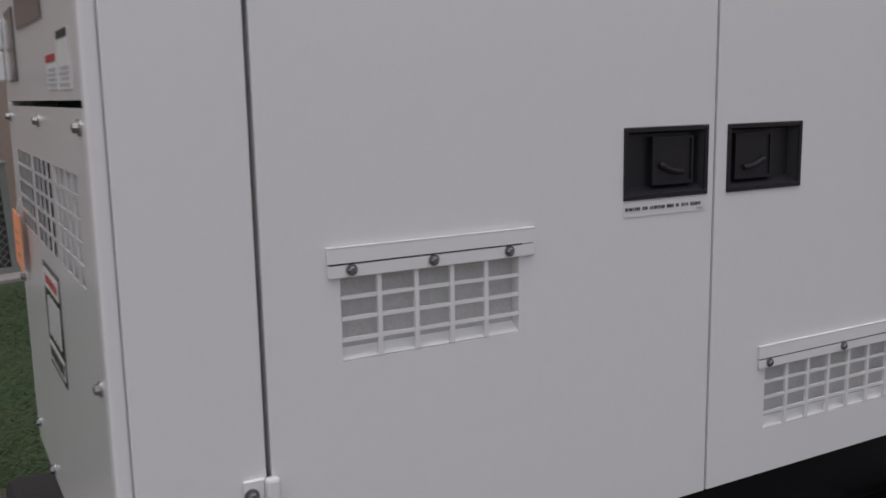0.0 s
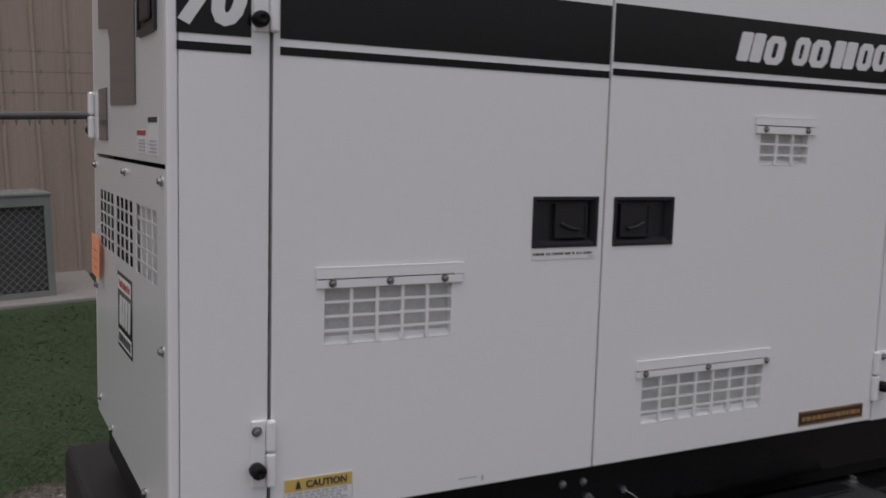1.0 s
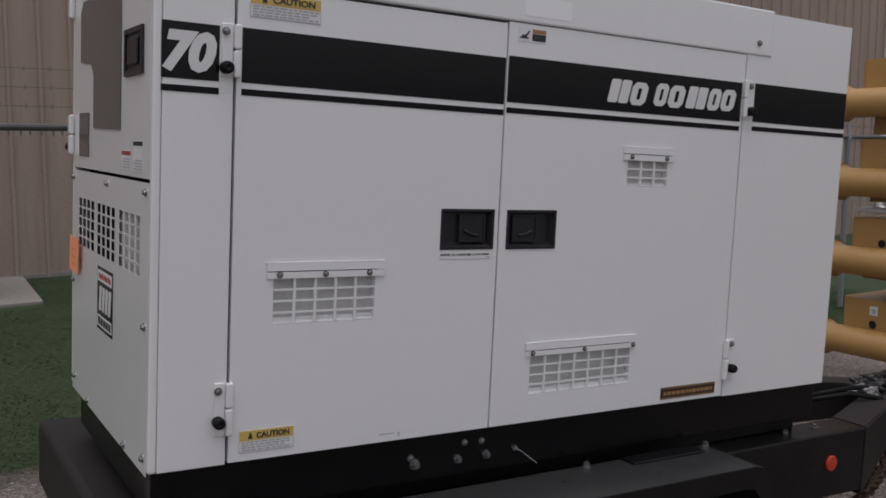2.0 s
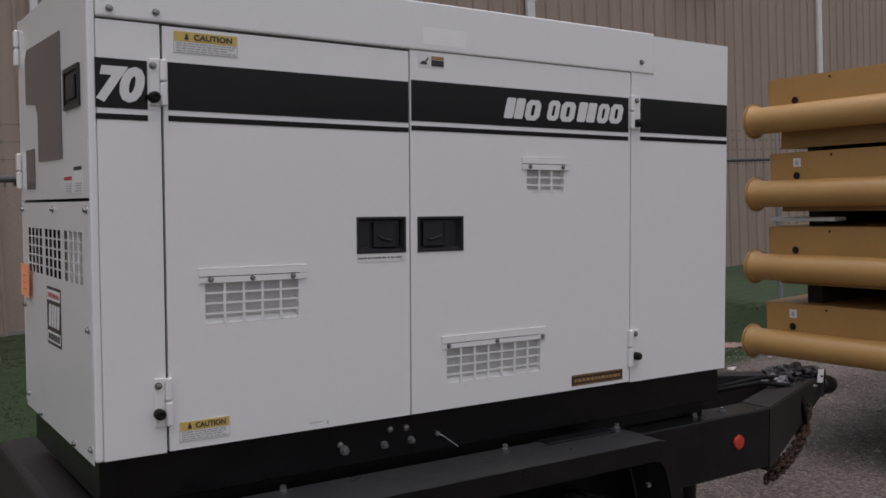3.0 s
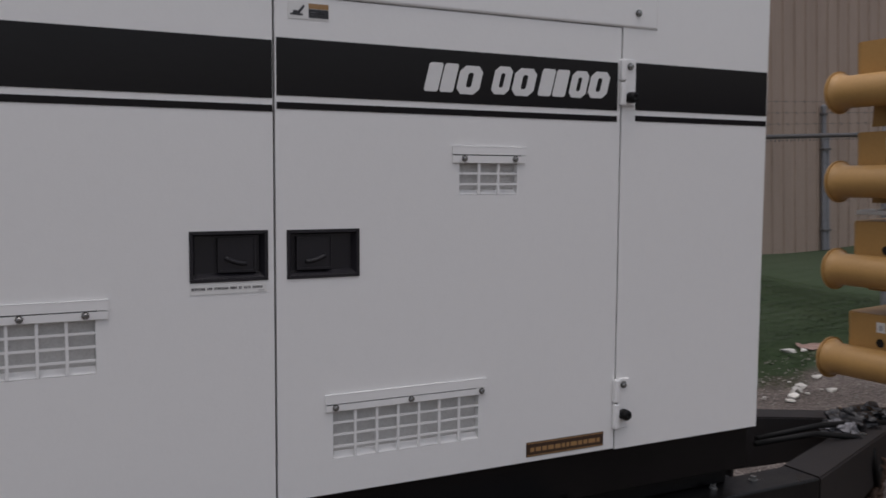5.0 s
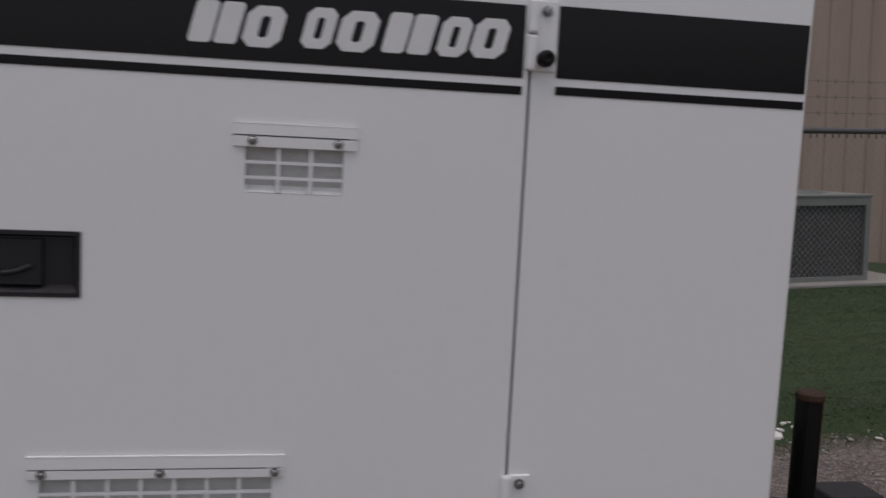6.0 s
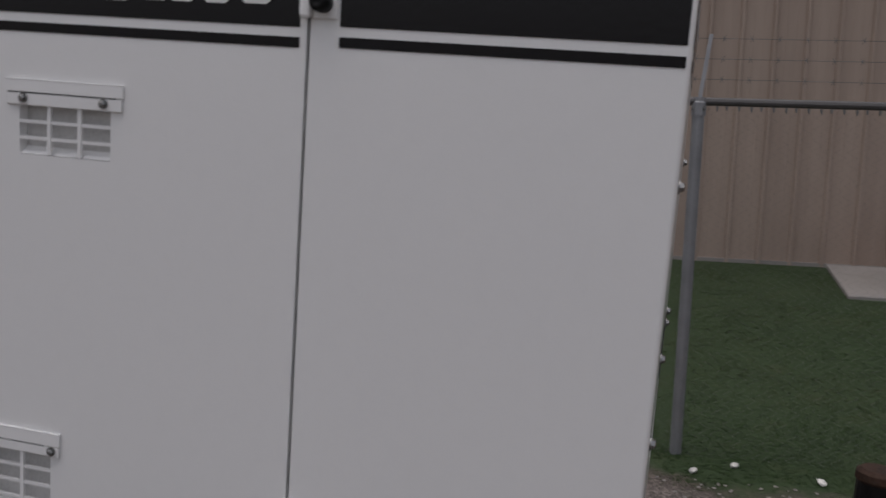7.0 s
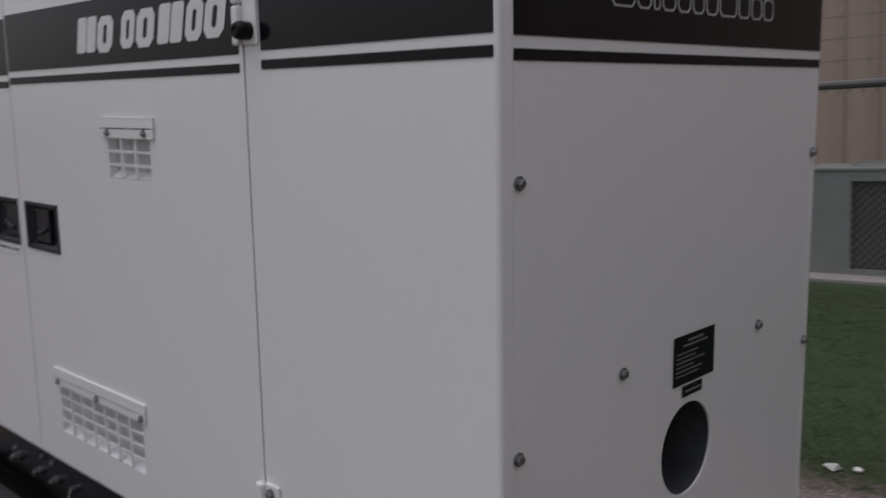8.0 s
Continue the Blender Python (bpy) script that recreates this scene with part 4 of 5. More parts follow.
    d1 = part("door", bm, paint, g, "white door with a vent")
    band(d1, 0.1945, 0.8585, 1.7975)
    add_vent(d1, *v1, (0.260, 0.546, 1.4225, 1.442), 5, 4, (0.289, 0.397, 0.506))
    add_handle(d1, *h1, flip=1)
    rows = [(0.697 + 0.0034 * i, 0.697 + 0.0034 * i + random.Random(i).uniform(0.0014, 0.0026), 1.4488, 1.4536, "label_ink") for i in range(41) if i not in (8, 12, 21, 26, 29, 34)]
    rows.append((0.828, 0.839, 1.4435, 1.4455, "label_grey"))
    add_label(d1, "notice_label", 0.694, 0.844, 1.4405, 1.4605, M["label"], rows, label="small white printed notice")
    caution(d1, 0.209, 0.3675, 1.9625, 2.0135)
    caution(d1, 0.207, 0.3335, 1.022, 1.071)
    bm = bmesh.new()
    box(bm, 0.55, 0.59, -0.0003, 0.0, 1.020, 1.0225)
    box(bm, 0.60, 0.605, -0.0003, 0.0, 1.012, 1.0222)
    part("scuff", bm, M["label_grey"], d1, "small grey scuff")
    bm = bmesh.new()
    sheet(bm, 0.8645, 1.7085, ZB + 0.003, 2.0265, [cut(h2), v2, v3], 0.0, 0.024)
    d2 = part("door", bm, paint, g, "white door with two vents")
    band(d2, 0.8675, 1.699, 1.804)
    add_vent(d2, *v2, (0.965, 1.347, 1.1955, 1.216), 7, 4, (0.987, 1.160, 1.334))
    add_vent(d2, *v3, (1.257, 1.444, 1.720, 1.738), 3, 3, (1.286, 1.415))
    add_handle(d2, *h2, flip=-1)
    # the maker's mark: leaning white blocks
    for x, w, z in ((1.187, 0.074, 1.8535), (1.263, 0.060, 1.851), (1.350, 0.048, 1.8545), (1.402, 0.061, 1.8535), (1.473, 0.078, 1.856), (1.556, 0.050, 1.856),
                    (1.609, 0.058, 1.8575)):
        n = 2 if w > 0.07 else 1
        bm = bmesh.new()
        for k in range(n):
            bw = w / n
            if n == 1:
                slanted(bm, x, z, w * 0.94, 0.062, -0.0024, -0.0013, slot=True, lean=0.25, r=0.22)
            else:
                slanted(bm, x + bw * k, z, bw * 0.9, 0.062, -0.0024, -0.0013, slot=False, lean=0.25, r=0.12)
        part("mark_block", bm, M["letter"], d2, "leaning white block of a maker's mark")
    rows = [(0.934, 0.9755, 1.9865, 2.0035, "label_ink"), (0.934, 0.9755, 2.0045, 2.0145, "label_gold"), (0.938, 0.97, 1.992, 1.9935, "label_grey"),
            (0.938, 0.966, 1.9965, 1.998, "label_grey")]
    add_label(d2, "fork_label", 0.892, 0.977, 1.983, 2.017, M["label"], rows, label="small lifting-point sticker")
    bm = bmesh.new()
    prism(bm, [(0.896, 1.990), (0.922, 1.990), (0.922, 1.993), (0.916, 1.994), (0.926, 2.008), (0.923, 2.011), (0.913, 1.999), (0.902, 1.999), (0.902, 1.994), (0.896, 1.993)], -0.0019, -0.0013)
    part("pictogram", bm, M["label_ink"], d2)
    rng = random.Random(3)
    rows, x = [], 1.468
    while x < 1.66:
        w = rng.uniform(0.008, 0.02)
        rows.append((x, min(x + w, 1.667), 1.026, 1.036, "label_gold"))
        x += w + 0.004
    rows += [(1.459, 1.6755, 1.0165, 1.0185, "label_gold"), (1.459, 1.6755, 1.0455, 1.0475, "label_gold")]
    add_label(d2, "warning_plate", 1.457, 1.6775, 1.0145, 1.0495, M["label_brown"], rows, label="dark brown plate with gold lettering")
    # roof
    bm = bmesh.new()
    box(bm, X0 + 0.0187, 1.8145, -0.004, W + 0.004, 2.0285, ZT + 0.004, 0.005, 2)
    roof = part("roof", bm, paint, g, "white roof cap")
    for x, z in ((0.063, 2.048), (0.168, 2.050), (1.754, 2.064)):
        add_bolt(roof, x, -0.004, z)
    # a rectangle paler and smoother than the roof around it
    bm = bmesh.new()
    box(bm, 0.905, 1.051, -0.0046, -0.0042, 2.046, 2.094)
    part("patch", bm, M["pale_patch"], roof, "pale rectangle on the roof cap")
    bm = bmesh.new()
    box(bm, 1.8155, L - 0.002, 0.0245, W - 0.002, ZT - 0.03, ZT - 0.002, 0.004, 1)
    part("roof_end", bm, paint, g)
    # back
    bm = bmesh.new()
    box(bm, 0.0185, L - 0.0185, W - 0.024, W, ZB, 2.0275, 0.0015, 1)
    part("back_panel", bm, paint, g)
    # control end, towards -x
    win = [(0.272, 1.716), (0.272, 2.036), (0.700, 2.047), (0.730, 2.020), (0.730, 1.893), (0.592, 1.880), (0.565, 1.850), (0.565, 1.720)]
    bm = bmesh.new()
    sheet(bm, 0.019, W - 0.019, 1.615, ZT - 0.012, [], 0.0, 0.022, "x")
    cd = part("control_door", bm, paint, g, "white control door with tinted windows")
    cd.location.x = X0
    bm = bmesh.new()
    prism(bm, win, -0.003, -0.0003, "x")
    part("window", bm, M["window"], cd, "stepped dark tinted window")
    bm = bmesh.new()
    box(bm, -0.003, -0.0003, 0.625, 0.745, 1.646, 1.760, 0.0008, 1)
    part("window", bm, M["window"], cd, "small dark tinted window")
    bm = bmesh.new()
    sheet(bm, 0.071, 0.228, 1.831, 1.931, [(0.082, 0.217, 1.842, 1.920)], -0.006, -0.0003, "x")
    lt = part("latch", bm, M["plastic"], cd, "black recessed paddle latch")
    bm = bmesh.new()
    box(bm, -0.0015, -0.0004, 0.082, 0.217, 1.842, 1.920)
    part("pan", bm, M["plastic"], lt)
    bm = bmesh.new()
    box(bm, -0.008, -0.0015, 0.106, 0.190, 1.852, 1.910, 0.003, 1)
    part("paddle", bm, M["plastic"], lt)
    for z0, z1 in ((2.018, 2.125), (1.648, 1.757)):
        bm = bmesh.new()
        box(bm, -0.014, -0.0003, W - 0.03, W - 0.002, z0, (z0 + z1) / 2 - 0.001, 0.004, 1)
        box(bm, -0.014, -0.0003, W - 0.03, W - 0.002, (z0 + z1) / 2 + 0.001, z1, 0.004, 1)
        hg = part("hinge", bm, paint, cd)
        if z0 < 1.8:
            bm = bmesh.new()
            lathe(bm, (-0.003, W + 0.012, z0 + 0.02), (0, 1, 0), [(0, 0.0), (0, 0.013), (0.018, 0.0125), (0.022, 0.008), (0.022, 0.0)], 14)
            part("rubber_stop", bm, M["rubber"], hg)
    for y0, y1, z0, z1, hd in ((0.170, 0.258, 1.628, 1.670, "label_red"), (0.068, 0.152, 1.627, 1.692, "label_ink")):
        bm = bmesh.new()
        box(bm, -0.0012, -0.0002, y0, y1, z0, z1)
        lab = part("warning_label", bm, M["label"], cd, "small white warning sticker")
        bm = bmesh.new()
        box(bm, -0.0018, -0.0013, y0 + 0.002, y1 - 0.002, z1 - 0.010, z1 - 0.001)
        part("print", bm, M[hd], lab)
        bm = bmesh.new()
        for k in range(4):
            box(bm, -0.0018, -0.0013, y0 + 0.006, y1 - 0.008 - 0.01 * (k % 2), z0 + 0.004 + 0.006 * k, z0 + 0.007 + 0.006 * k)
        part("print", bm, M["label_grey"], lab)
    slots = []
    zc = np.linspace(1.4045, 1.5365, 6)
    for gy in (0.088, 0.323, 0.558):
        for k in range(4):
            y0 = gy + 0.0525 * k
            for z in zc[:-1]:
                slots.append((round(y0, 4), round(y0 + 0.041, 4), round(z + 0.002, 4), round(z + 0.0240, 4)))
    bm = bmesh.new()
    sheet(bm, 0.019, W - 0.019, ZB - 0.01, 1.607, slots, 0.0, 0.0016, "x")
    lpn = part("end_panel", bm, paint, g, "white end panel with slotted air inlet")
    lpn.location.x = X0
    bm = bmesh.new()
    box(bm, 0.009, 0.011, 0.03, 0.369, 1.38, 1.56)
    part("baffle", bm, M["paint_in"], lpn)
    # black plate close behind the slots stands in for the shaded interior
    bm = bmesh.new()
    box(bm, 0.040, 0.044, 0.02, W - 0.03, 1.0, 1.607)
    part("screen", bm, M["hole"], lpn, "near-black plate that draws the shade inside the inlet")
    for y, z in ((0.405, 1.588), (0.040, 1.587), (0.041, 1.306), (0.040, 1.024), (0.21, 1.003), (0.62, 1.003), (0.80, 1.03), (0.825, 1.588), (0.825, 1.30)):
        add_bolt(lpn, 0.0, y, z, LEFTWARD)
    bm = bmesh.new()
    box(bm, -0.0012, -0.0002, 0.335, 0.505, 1.222, 1.379)
    dec = part("decal_plate", bm, M["decal"], lpn, "black, white and red maker's plate")
    bm = bmesh.new()
    box(bm, -0.0018, -0.0013, 0.342, 0.498, 1.343, 1.371)
    part("print", bm, M["label"], dec)
    bm = bmesh.new()
    for k in range(8):
        box(bm, -0.0024, -0.0019, 0.354 + 0.0168 * k, 0.354 + 0.0168 * k + (0.012, 0.009, 0.013)[k % 3], 1.350, 1.3615 + 0.003 * (k % 2))
    part("print", bm, M["label_red"], dec)
    bm = bmesh.new()
    for k in range(4):
        slanted(bm, 0.004 + 0.034 * k, 0.0, 0.026, 0.062, -0.0018, -0.0013, slot=False, lean=0.15, r=0.15)
    bmesh.ops.transform(bm, matrix=Matrix.Translation((0, 0.488, 1.270)) @ LEFTWARD, verts=bm.verts[:])
    part("print", bm, M["letter"], dec)
    bm = bmesh.new()
    box(bm, -0.0018, -0.0013, 0.342, 0.498, 1.230, 1.258)
    part("print", bm, M["label"], dec)
    bm = bmesh.new()
    for k in range(5):
        box(bm, -0.0024, -0.0019, 0.350 + 0.029 * k, 0.372 + 0.029 * k, 1.235, 1.253)
    part("print", bm, M["label_ink"], dec)
    bm = bmesh.new()
    vs = [(0.70, 1.424), (0.82, 1.426), (0.825, 1.331), (0.71, 1.328)]
    prism(bm, vs, -0.012, -0.0105, "x")
    tag = part("hang_tag", bm, M["orange"], lpn, "bright orange paper tag")
    bm = bmesh.new()
    for k in range(3):
        box(bm, -0.0130, -0.0122, 0.735, 0.79, 1.351 + 0.02 * k, 1.352 + 0.02 * k)
    part("print", bm, M["label_ink"], tag)
    bm = bmesh.new()
    tube(bm, [(-0.011, 0.76, 1.425), (-0.006, 0.757, 1.444), (0.003, 0.755, 1.455)], 0.001, 4)
    part("string", bm, M["label"], tag)
    # exhaust end, towards +x
    cy, cz, cr = 0.430, 1.229, 0.073
    sq = 0.085
    bm = bmesh.new()
    sheet(bm, 0.0245, W - 0.019, ZB, ZT - 0.006, [(cy - sq, cy + sq, cz - sq, cz + sq)], L - 0.004, L, "x")
    n = 40
    outer, inner = [], []
    for i in range(n):
        a = math.tau * i / n
        c, s = math.cos(a), math.sin(a)
        k = sq / max(abs(c), abs(s))
        outer.append((cy + k * c, cz + k * s))
        inner.append((cy + cr * c, cz + cr * s))
    rings = [[bm.verts.new((x, u, v)) for u, v in q] for q in (outer, inner) for x in (L, L - 0.004)]
    for p, q in ((0, 2), (1, 3), (2, 3)):
        for i in range(n):
            j = (i + 1) % n
            bm.faces.new((rings[p][i], rings[p][j], rings[q][j], rings[q][i]))
    ep = part("end_panel", bm, paint, g, "white end panel with a round exhaust opening")
    bm = bmesh.new()
    lathe(bm, (L - 0.003, cy, cz), (-1, 0, 0), [(0, cr + 0.001), (0.05, cr), (0.22, cr * 0.98)], 32)
    duct = part("exhaust_duct", bm, M["duct"], ep, "galvanised exhaust duct", True)
    bm = bmesh.new()
    lathe(bm, (L - 0.21, cy, cz), (-1, 0, 0), [(0, cr), (0.01, 0.0)], 32)
    part("duct_back", bm, M["soot"], duct)
    bm = bmesh.new()
    tube(bm, [(L - 0.20, cy + 0.02, cz - 0.03), (L - 0.13, cy + 0.005, cz - 0.035), (L - 0.07, cy - 0.02, cz - 0.045)], 0.026, 14)
    part("tail_pipe", bm, M["galv"], duct, "dull grey tail pipe", True)
    bm = bmesh.new()
    box(bm, L + 0.0002, L + 0.0012, 0.026, W - 0.006, 1.8315, 1.9505)
    bd = part("band", bm, M["decal"], ep, "glossy black band")
    bm = bmesh.new()
    box(bm, L + 0.0002, L + 0.0012, 0.026, W - 0.006, 1.8035, 1.8170)
    part("stripe", bm, M["decal"], ep, "thin black stripe")
    x = 0.0
    for w in (0.052, 0.034, 0.016, 0.034, 0.034, 0.032, 0.034, 0.052, 0.036, 0.034, 0.034):
        bm = bmesh.new()
        slanted(bm, x, 0.0, w, 0.033, -0.0018, -0.0013, lean=0.0, r=0.2, outline=0.0024)
        bmesh.ops.transform(bm, matrix=Matrix.Translation((L, 0.214, 1.8735)) @ RIGHTWARD, verts=bm.verts[:])
        part("mark_outline", bm, M["label_grey"], bd, "thin outlined block of a model mark")
        x += w + 0.0055
    bm = bmesh.new()
    box(bm, L + 0.0002, L + 0.0014, 0.384, 0.503, 1.334, 1.4095)
    pl = part("rating_plate", bm, M["decal"], ep, "black plate with small print")
    bm = bmesh.new()
    rng = random.Random(7)
    for z, y0, y1, hh in [(1.3985, 0.423, 0.468, 0.0034), (1.3915, 0.410, 0.480, 0.0030)] + [(1.3815 - 0.0068 * k, 0.391, 0.391 + rng.uniform(0.045, 0.10), 0.0019) for k in range(6)]:
        y = y0
        while y < y1:
            w = rng.uniform(0.003, 0.010)
            box(bm, L + 0.0015, L + 0.0019, y, min(y + w, y1), z, z + hh)
            y += w + 0.0014
    part("print", bm, M["plate_ink"], pl)
    bm = bmesh.new()
    box(bm, L + 0.0002, L + 0.0014, 0.411, 0.468, 1.313, 1.330)
    pl2 = part("rating_plate", bm, M["decal"], ep, "small black plate")
    bm = bmesh.new()
    box(bm, L + 0.0015, L + 0.0019, 0.418, 0.462, 1.3195, 1.3225)
    part("print", bm, M["plate_ink"], pl2)
    for y, z in ((0.034, 1.665), (0.031, 1.333), (0.036, 1.05), (0.252, 1.388), (0.651, 1.380), (0.836, 1.657), (0.836, 1.316), (0.836, 2.05), (0.79, 2.06)):
        add_bolt(ep, L, y, z, RIGHTWARD)


# ---------------------------------------------------------------- the trailer
def beam(bm, p0, p1, width, z0, z1, bevel=0.008):
    """A straight box section laid between two points of the plan."""
    a, b = Vector((*p0, 0)), Vector((*p1, 0))
    d = (b - a).normalized()
    s = Vector((-d.y, d.x, 0)) * width / 2
    poly = [(a + s)[:2], (b + s)[:2], (b - s)[:2], (a - s)[:2]]
    prism(bm, poly, z0, z1, "z")
    if bevel:
        bmesh.ops.bevel(bm, geom=bm.edges[:], offset=bevel, segments=2, affect="EDGES")


def ring_link(bm, centre, turn, a=0.026, b=0.018, r=0.006):
    pts = []
    for i in range(12):
        t = math.tau * i / 12
        pts.append(Vector(centre) + turn @ Vector((a * math.cos(t), b * math.sin(t), 0)))
    tube(bm, pts, r, 6, closed=True)


def chain(parent, pts, name="safety_chain"):
    rng = random.Random(2)
    path = [Vector(p) for p in pts]
    bm = bmesh.new()
    k = 0
    for a, b in zip(path, path[1:]):
        n = max(1, int((b - a).length / 0.030))
        q = (b - a).to_track_quat("X", "Z").to_matrix()
        for i in range(n):
            t = Matrix.Rotation(radians(90 * (k % 2) + rng.uniform(-15, 15)), 3, "X")
            ring_link(bm, a.lerp(b, i / n), q @ t)
            k += 1
    return part(name, bm, M["rust"], parent, "rusty safety chain")


def build_trailer():
    t = thing("trailer", "black steel tandem-axle trailer standing nose-down on gravel", "trailer", TILT)
    fm = M["frame"]
    for y0, y1 in ((-0.015, 0.11), (W - 0.11, W + 0.015)):
        bm = bmesh.new()
        box(bm, 0.085, 2.425, y0, y1, 0.605, 0.826, 0.006)
        part("side_beam", bm, fm, t)
    # rails that carry the tub clear of the beams
    for y0, y1 in ((0.075, 0.135), (W - 0.135, W - 0.075)):
        bm = bmesh.new()
        box(bm, 0.10, 2.16, y0, y1, 0.8265, 0.8815, 0.004, 1)
        part("skid_rail", bm, fm, t)
    for x in (0.12, 1.05, 2.12):
        bm = bmesh.new()
        box(bm, x, x + 0.1, 0.111, W - 0.111, 0.66, 0.822, 0.004, 1)
        part("cross_member", bm, fm, t)
    # drawbar: a length that swings inwards from each beam, its foot rising to the tongue
    for s in (1, -1):
        plan = [(2.4265, -0.015, 0.585, 0.826), (3.32, 0.3675, 0.70, 0.800)]
        for (xa, ya, la, ha), (xb, yb, lb, hb) in zip(plan, plan[1:]):
            bm = bmesh.new()
            d = Vector((xb - xa, yb - ya, 0)).normalized()
            rows = []
            for x, y, lo, hi in ((xa, ya, la, ha), (xb, yb, lb, hb)):
                for dx, dy in ((0, 0), (0, 0.125 / d.x)):
                    rows.append([bm.verts.new((x + dx, (y + dy) if s > 0 else W - y - dy, z)) for z in (lo, hi)])
            o0, i0, o1, i1 = rows
            for f in ((o0[0], o1[0], o1[1], o0[1]), (i0[0], i0[1], i1[1], i1[0]), (o0[1], o1[1], i1[1], i0[1]), (o0[0], i0[0], i1[0], o1[0]), (o0[0], o0[1], i0[1], i0[0]), (o1[0], i1[0], i1[1], o1[1])):
                bm.faces.new(f)
            bmesh.ops.recalc_face_normals(bm, faces=bm.faces)
            bmesh.ops.bevel(bm, geom=bm.edges[:], offset=0.005, segments=2, affect="EDGES")
            part("drawbar", bm, M["dusty"], t, "dusty black drawbar")
    bm = bmesh.new()
    beam(bm, (3.12, W / 2), (3.38, W / 2), 0.085, 0.69, 0.7985)
    part("tongue", bm, fm, t)
    bm = bmesh.new()
    lathe(bm, (3.38, W / 2, 0.73), (1, 0, 0), [(0, 0.03), (0.02, 0.042), (0.07, 0.045), (0.10, 0.035), (0.11, 0.0)], 18)
    part("coupler", bm, fm, t, "worn black ball coupler")
    # wiring and plastic on the drawbar's nose
    for k, pts in enumerate(([(2.50, 0.30, 0.83), (2.72, 0.26, 0.845), (2.90, 0.245, 0.815), (2.935, 0.205, 0.78), (2.93, 0.19, 0.72), (2.96, 0.205, 0.66), (3.02, 0.24, 0.70), (3.08, 0.30, 0.81)],
                             [(2.55, 0.34, 0.83), (2.80, 0.31, 0.85), (3.00, 0.33, 0.83), (3.12, 0.34, 0.815), (3.20, 0.33, 0.80)])):
        bm = bmesh.new()
        tube(bm, pts, 0.010, 8)
        part("cable", bm, M["rubber"], t, "black wiring cable", True)
    for i, (px, py, pz, sz) in enumerate(((3.02, 0.37, 0.825, 0.065), (3.17, 0.40, 0.82, 0.060), (2.93, 0.33, 0.815, 0.045), (3.24, 0.36, 0.815, 0.045))):
        bm = bmesh.new()
        bmesh.ops.create_icosphere(bm, subdivisions=4, radius=1.0)
        for v in bm.verts:
            k = 1 + 0.5 * noise.noise(v.co * 2.2 + Vector((i, 0, 0))) + 0.22 * abs(noise.noise(v.co * 6.5 + Vector((0, i, 0))))
            v.co = Vector((px + v.co.x * sz * 1.3 * k, py + v.co.y * sz * k, pz + v.co.z * sz * 0.62 * k))
        part("plastic_bag", bm, M["clear"] if i == 2 else M["film"], t, "crumpled grey plastic" if i == 2 else "dark crumpled plastic bag")
    bm = bmesh.new()
    box(bm, -0.022, 0.022, -0.001, 0.001, -0.030, 0.030, 0.0006, 1)
    bm.transform(Matrix.Translation((3.225, 0.312, 0.812)) @ Matrix.Rotation(radians(6), 4, "Y"))
    part("paper_tag", bm, M["label"], t, "white paper tag")
    bm = bmesh.new()
    cyl(bm, (3.135, 0.288, 0.782), (3.20, 0.315, 0.768), 0.006, seg=8)
    part("cotter_pin", bm, M["galv"], t, "bright steel pin")
    for px, py, pz in ((2.965, 0.345, 0.8), (3.15, 0.44, 0.80), (2.955, 0.262, 0.80)):
        bm = bmesh.new()
        cyl(bm, (px, py, pz - 0.01), (px, py, pz + 0.016), 0.012, seg=6)
        part("frame_bolt", bm, M["zinc"], t, "plated hex bolt")
    # jack
    bm = bmesh.new()
    top = TILT.inverted() @ Vector((2.566, 0.485, 1.10))
    jx, jy, jz = top
    foot = (TILT.inverted() @ Vector((2.566, 0.485, 0.0))).z
    cyl(bm, (jx, jy, foot + 0.16), (jx, jy, jz), 0.031, seg=20)
    jack = part("jack", bm, fm, t, "black tongue jack with a rusty top")
    bm = bmesh.new()
    lathe(bm, (jx, jy, jz), (0, 0, 1), [(0, 0.031), (0.004, 0.034), (0.016, 0.033), (0.022, 0.025), (0.024, 0.0)], 20)
    part("jack_cap", bm, M["rust"], jack, "rusty cap")
    bm = bmesh.new()
    cyl(bm, (jx, jy, foot + 0.015), (jx, jy, foot + 0.17), 0.024, seg=16)
    cyl(bm, (jx, jy, foot + 0.002), (jx, jy, foot + 0.015), 0.08, seg=20)
    part("jack_foot", bm, M["zinc"], jack)
    bm = bmesh.new()
    box(bm, 2.83, 2.99, 0.76, 0.88, 0.70, 0.815, 0.004, 1)
    jb = part("junction_box", bm, M["plastic"], t, "black wiring box with pale screws")
    for k in range(3):
        bm = bmesh.new()
        cyl(bm, (2.85 + 0.05 * k, 0.76, 0.795), (2.85 + 0.05 * k, 0.755, 0.795), 0.006, seg=8)
        part("screw", bm, M["zinc"], jb)
    hang = [(3.02, 0.238, 0.70), (3.0, 0.226, 0.655), (2.925, 0.196, 0.602), (2.79, 0.143, 0.572), (2.61, 0.075, 0.562), (2.48, 0.03, 0.565)]
    for k in range(4):
        chain(t, [(x - 0.012 * k, y - 0.008 * (k % 2), z - 0.013 * k + 0.006 * math.sin(5 * x + 2 * k)) for x, y, z in hang[:6 - (k % 2)]])
    bm = bmesh.new()
    lathe(bm, (2.247, -0.015, 0.724), (0, -1, 0), [(0, 0.0), (0, 0.0265), (0.006, 0.0265), (0.009, 0.023), (0.010, 0.0)], 26)
    part("reflector", bm, M["red_lens"], t, "round red side reflector")
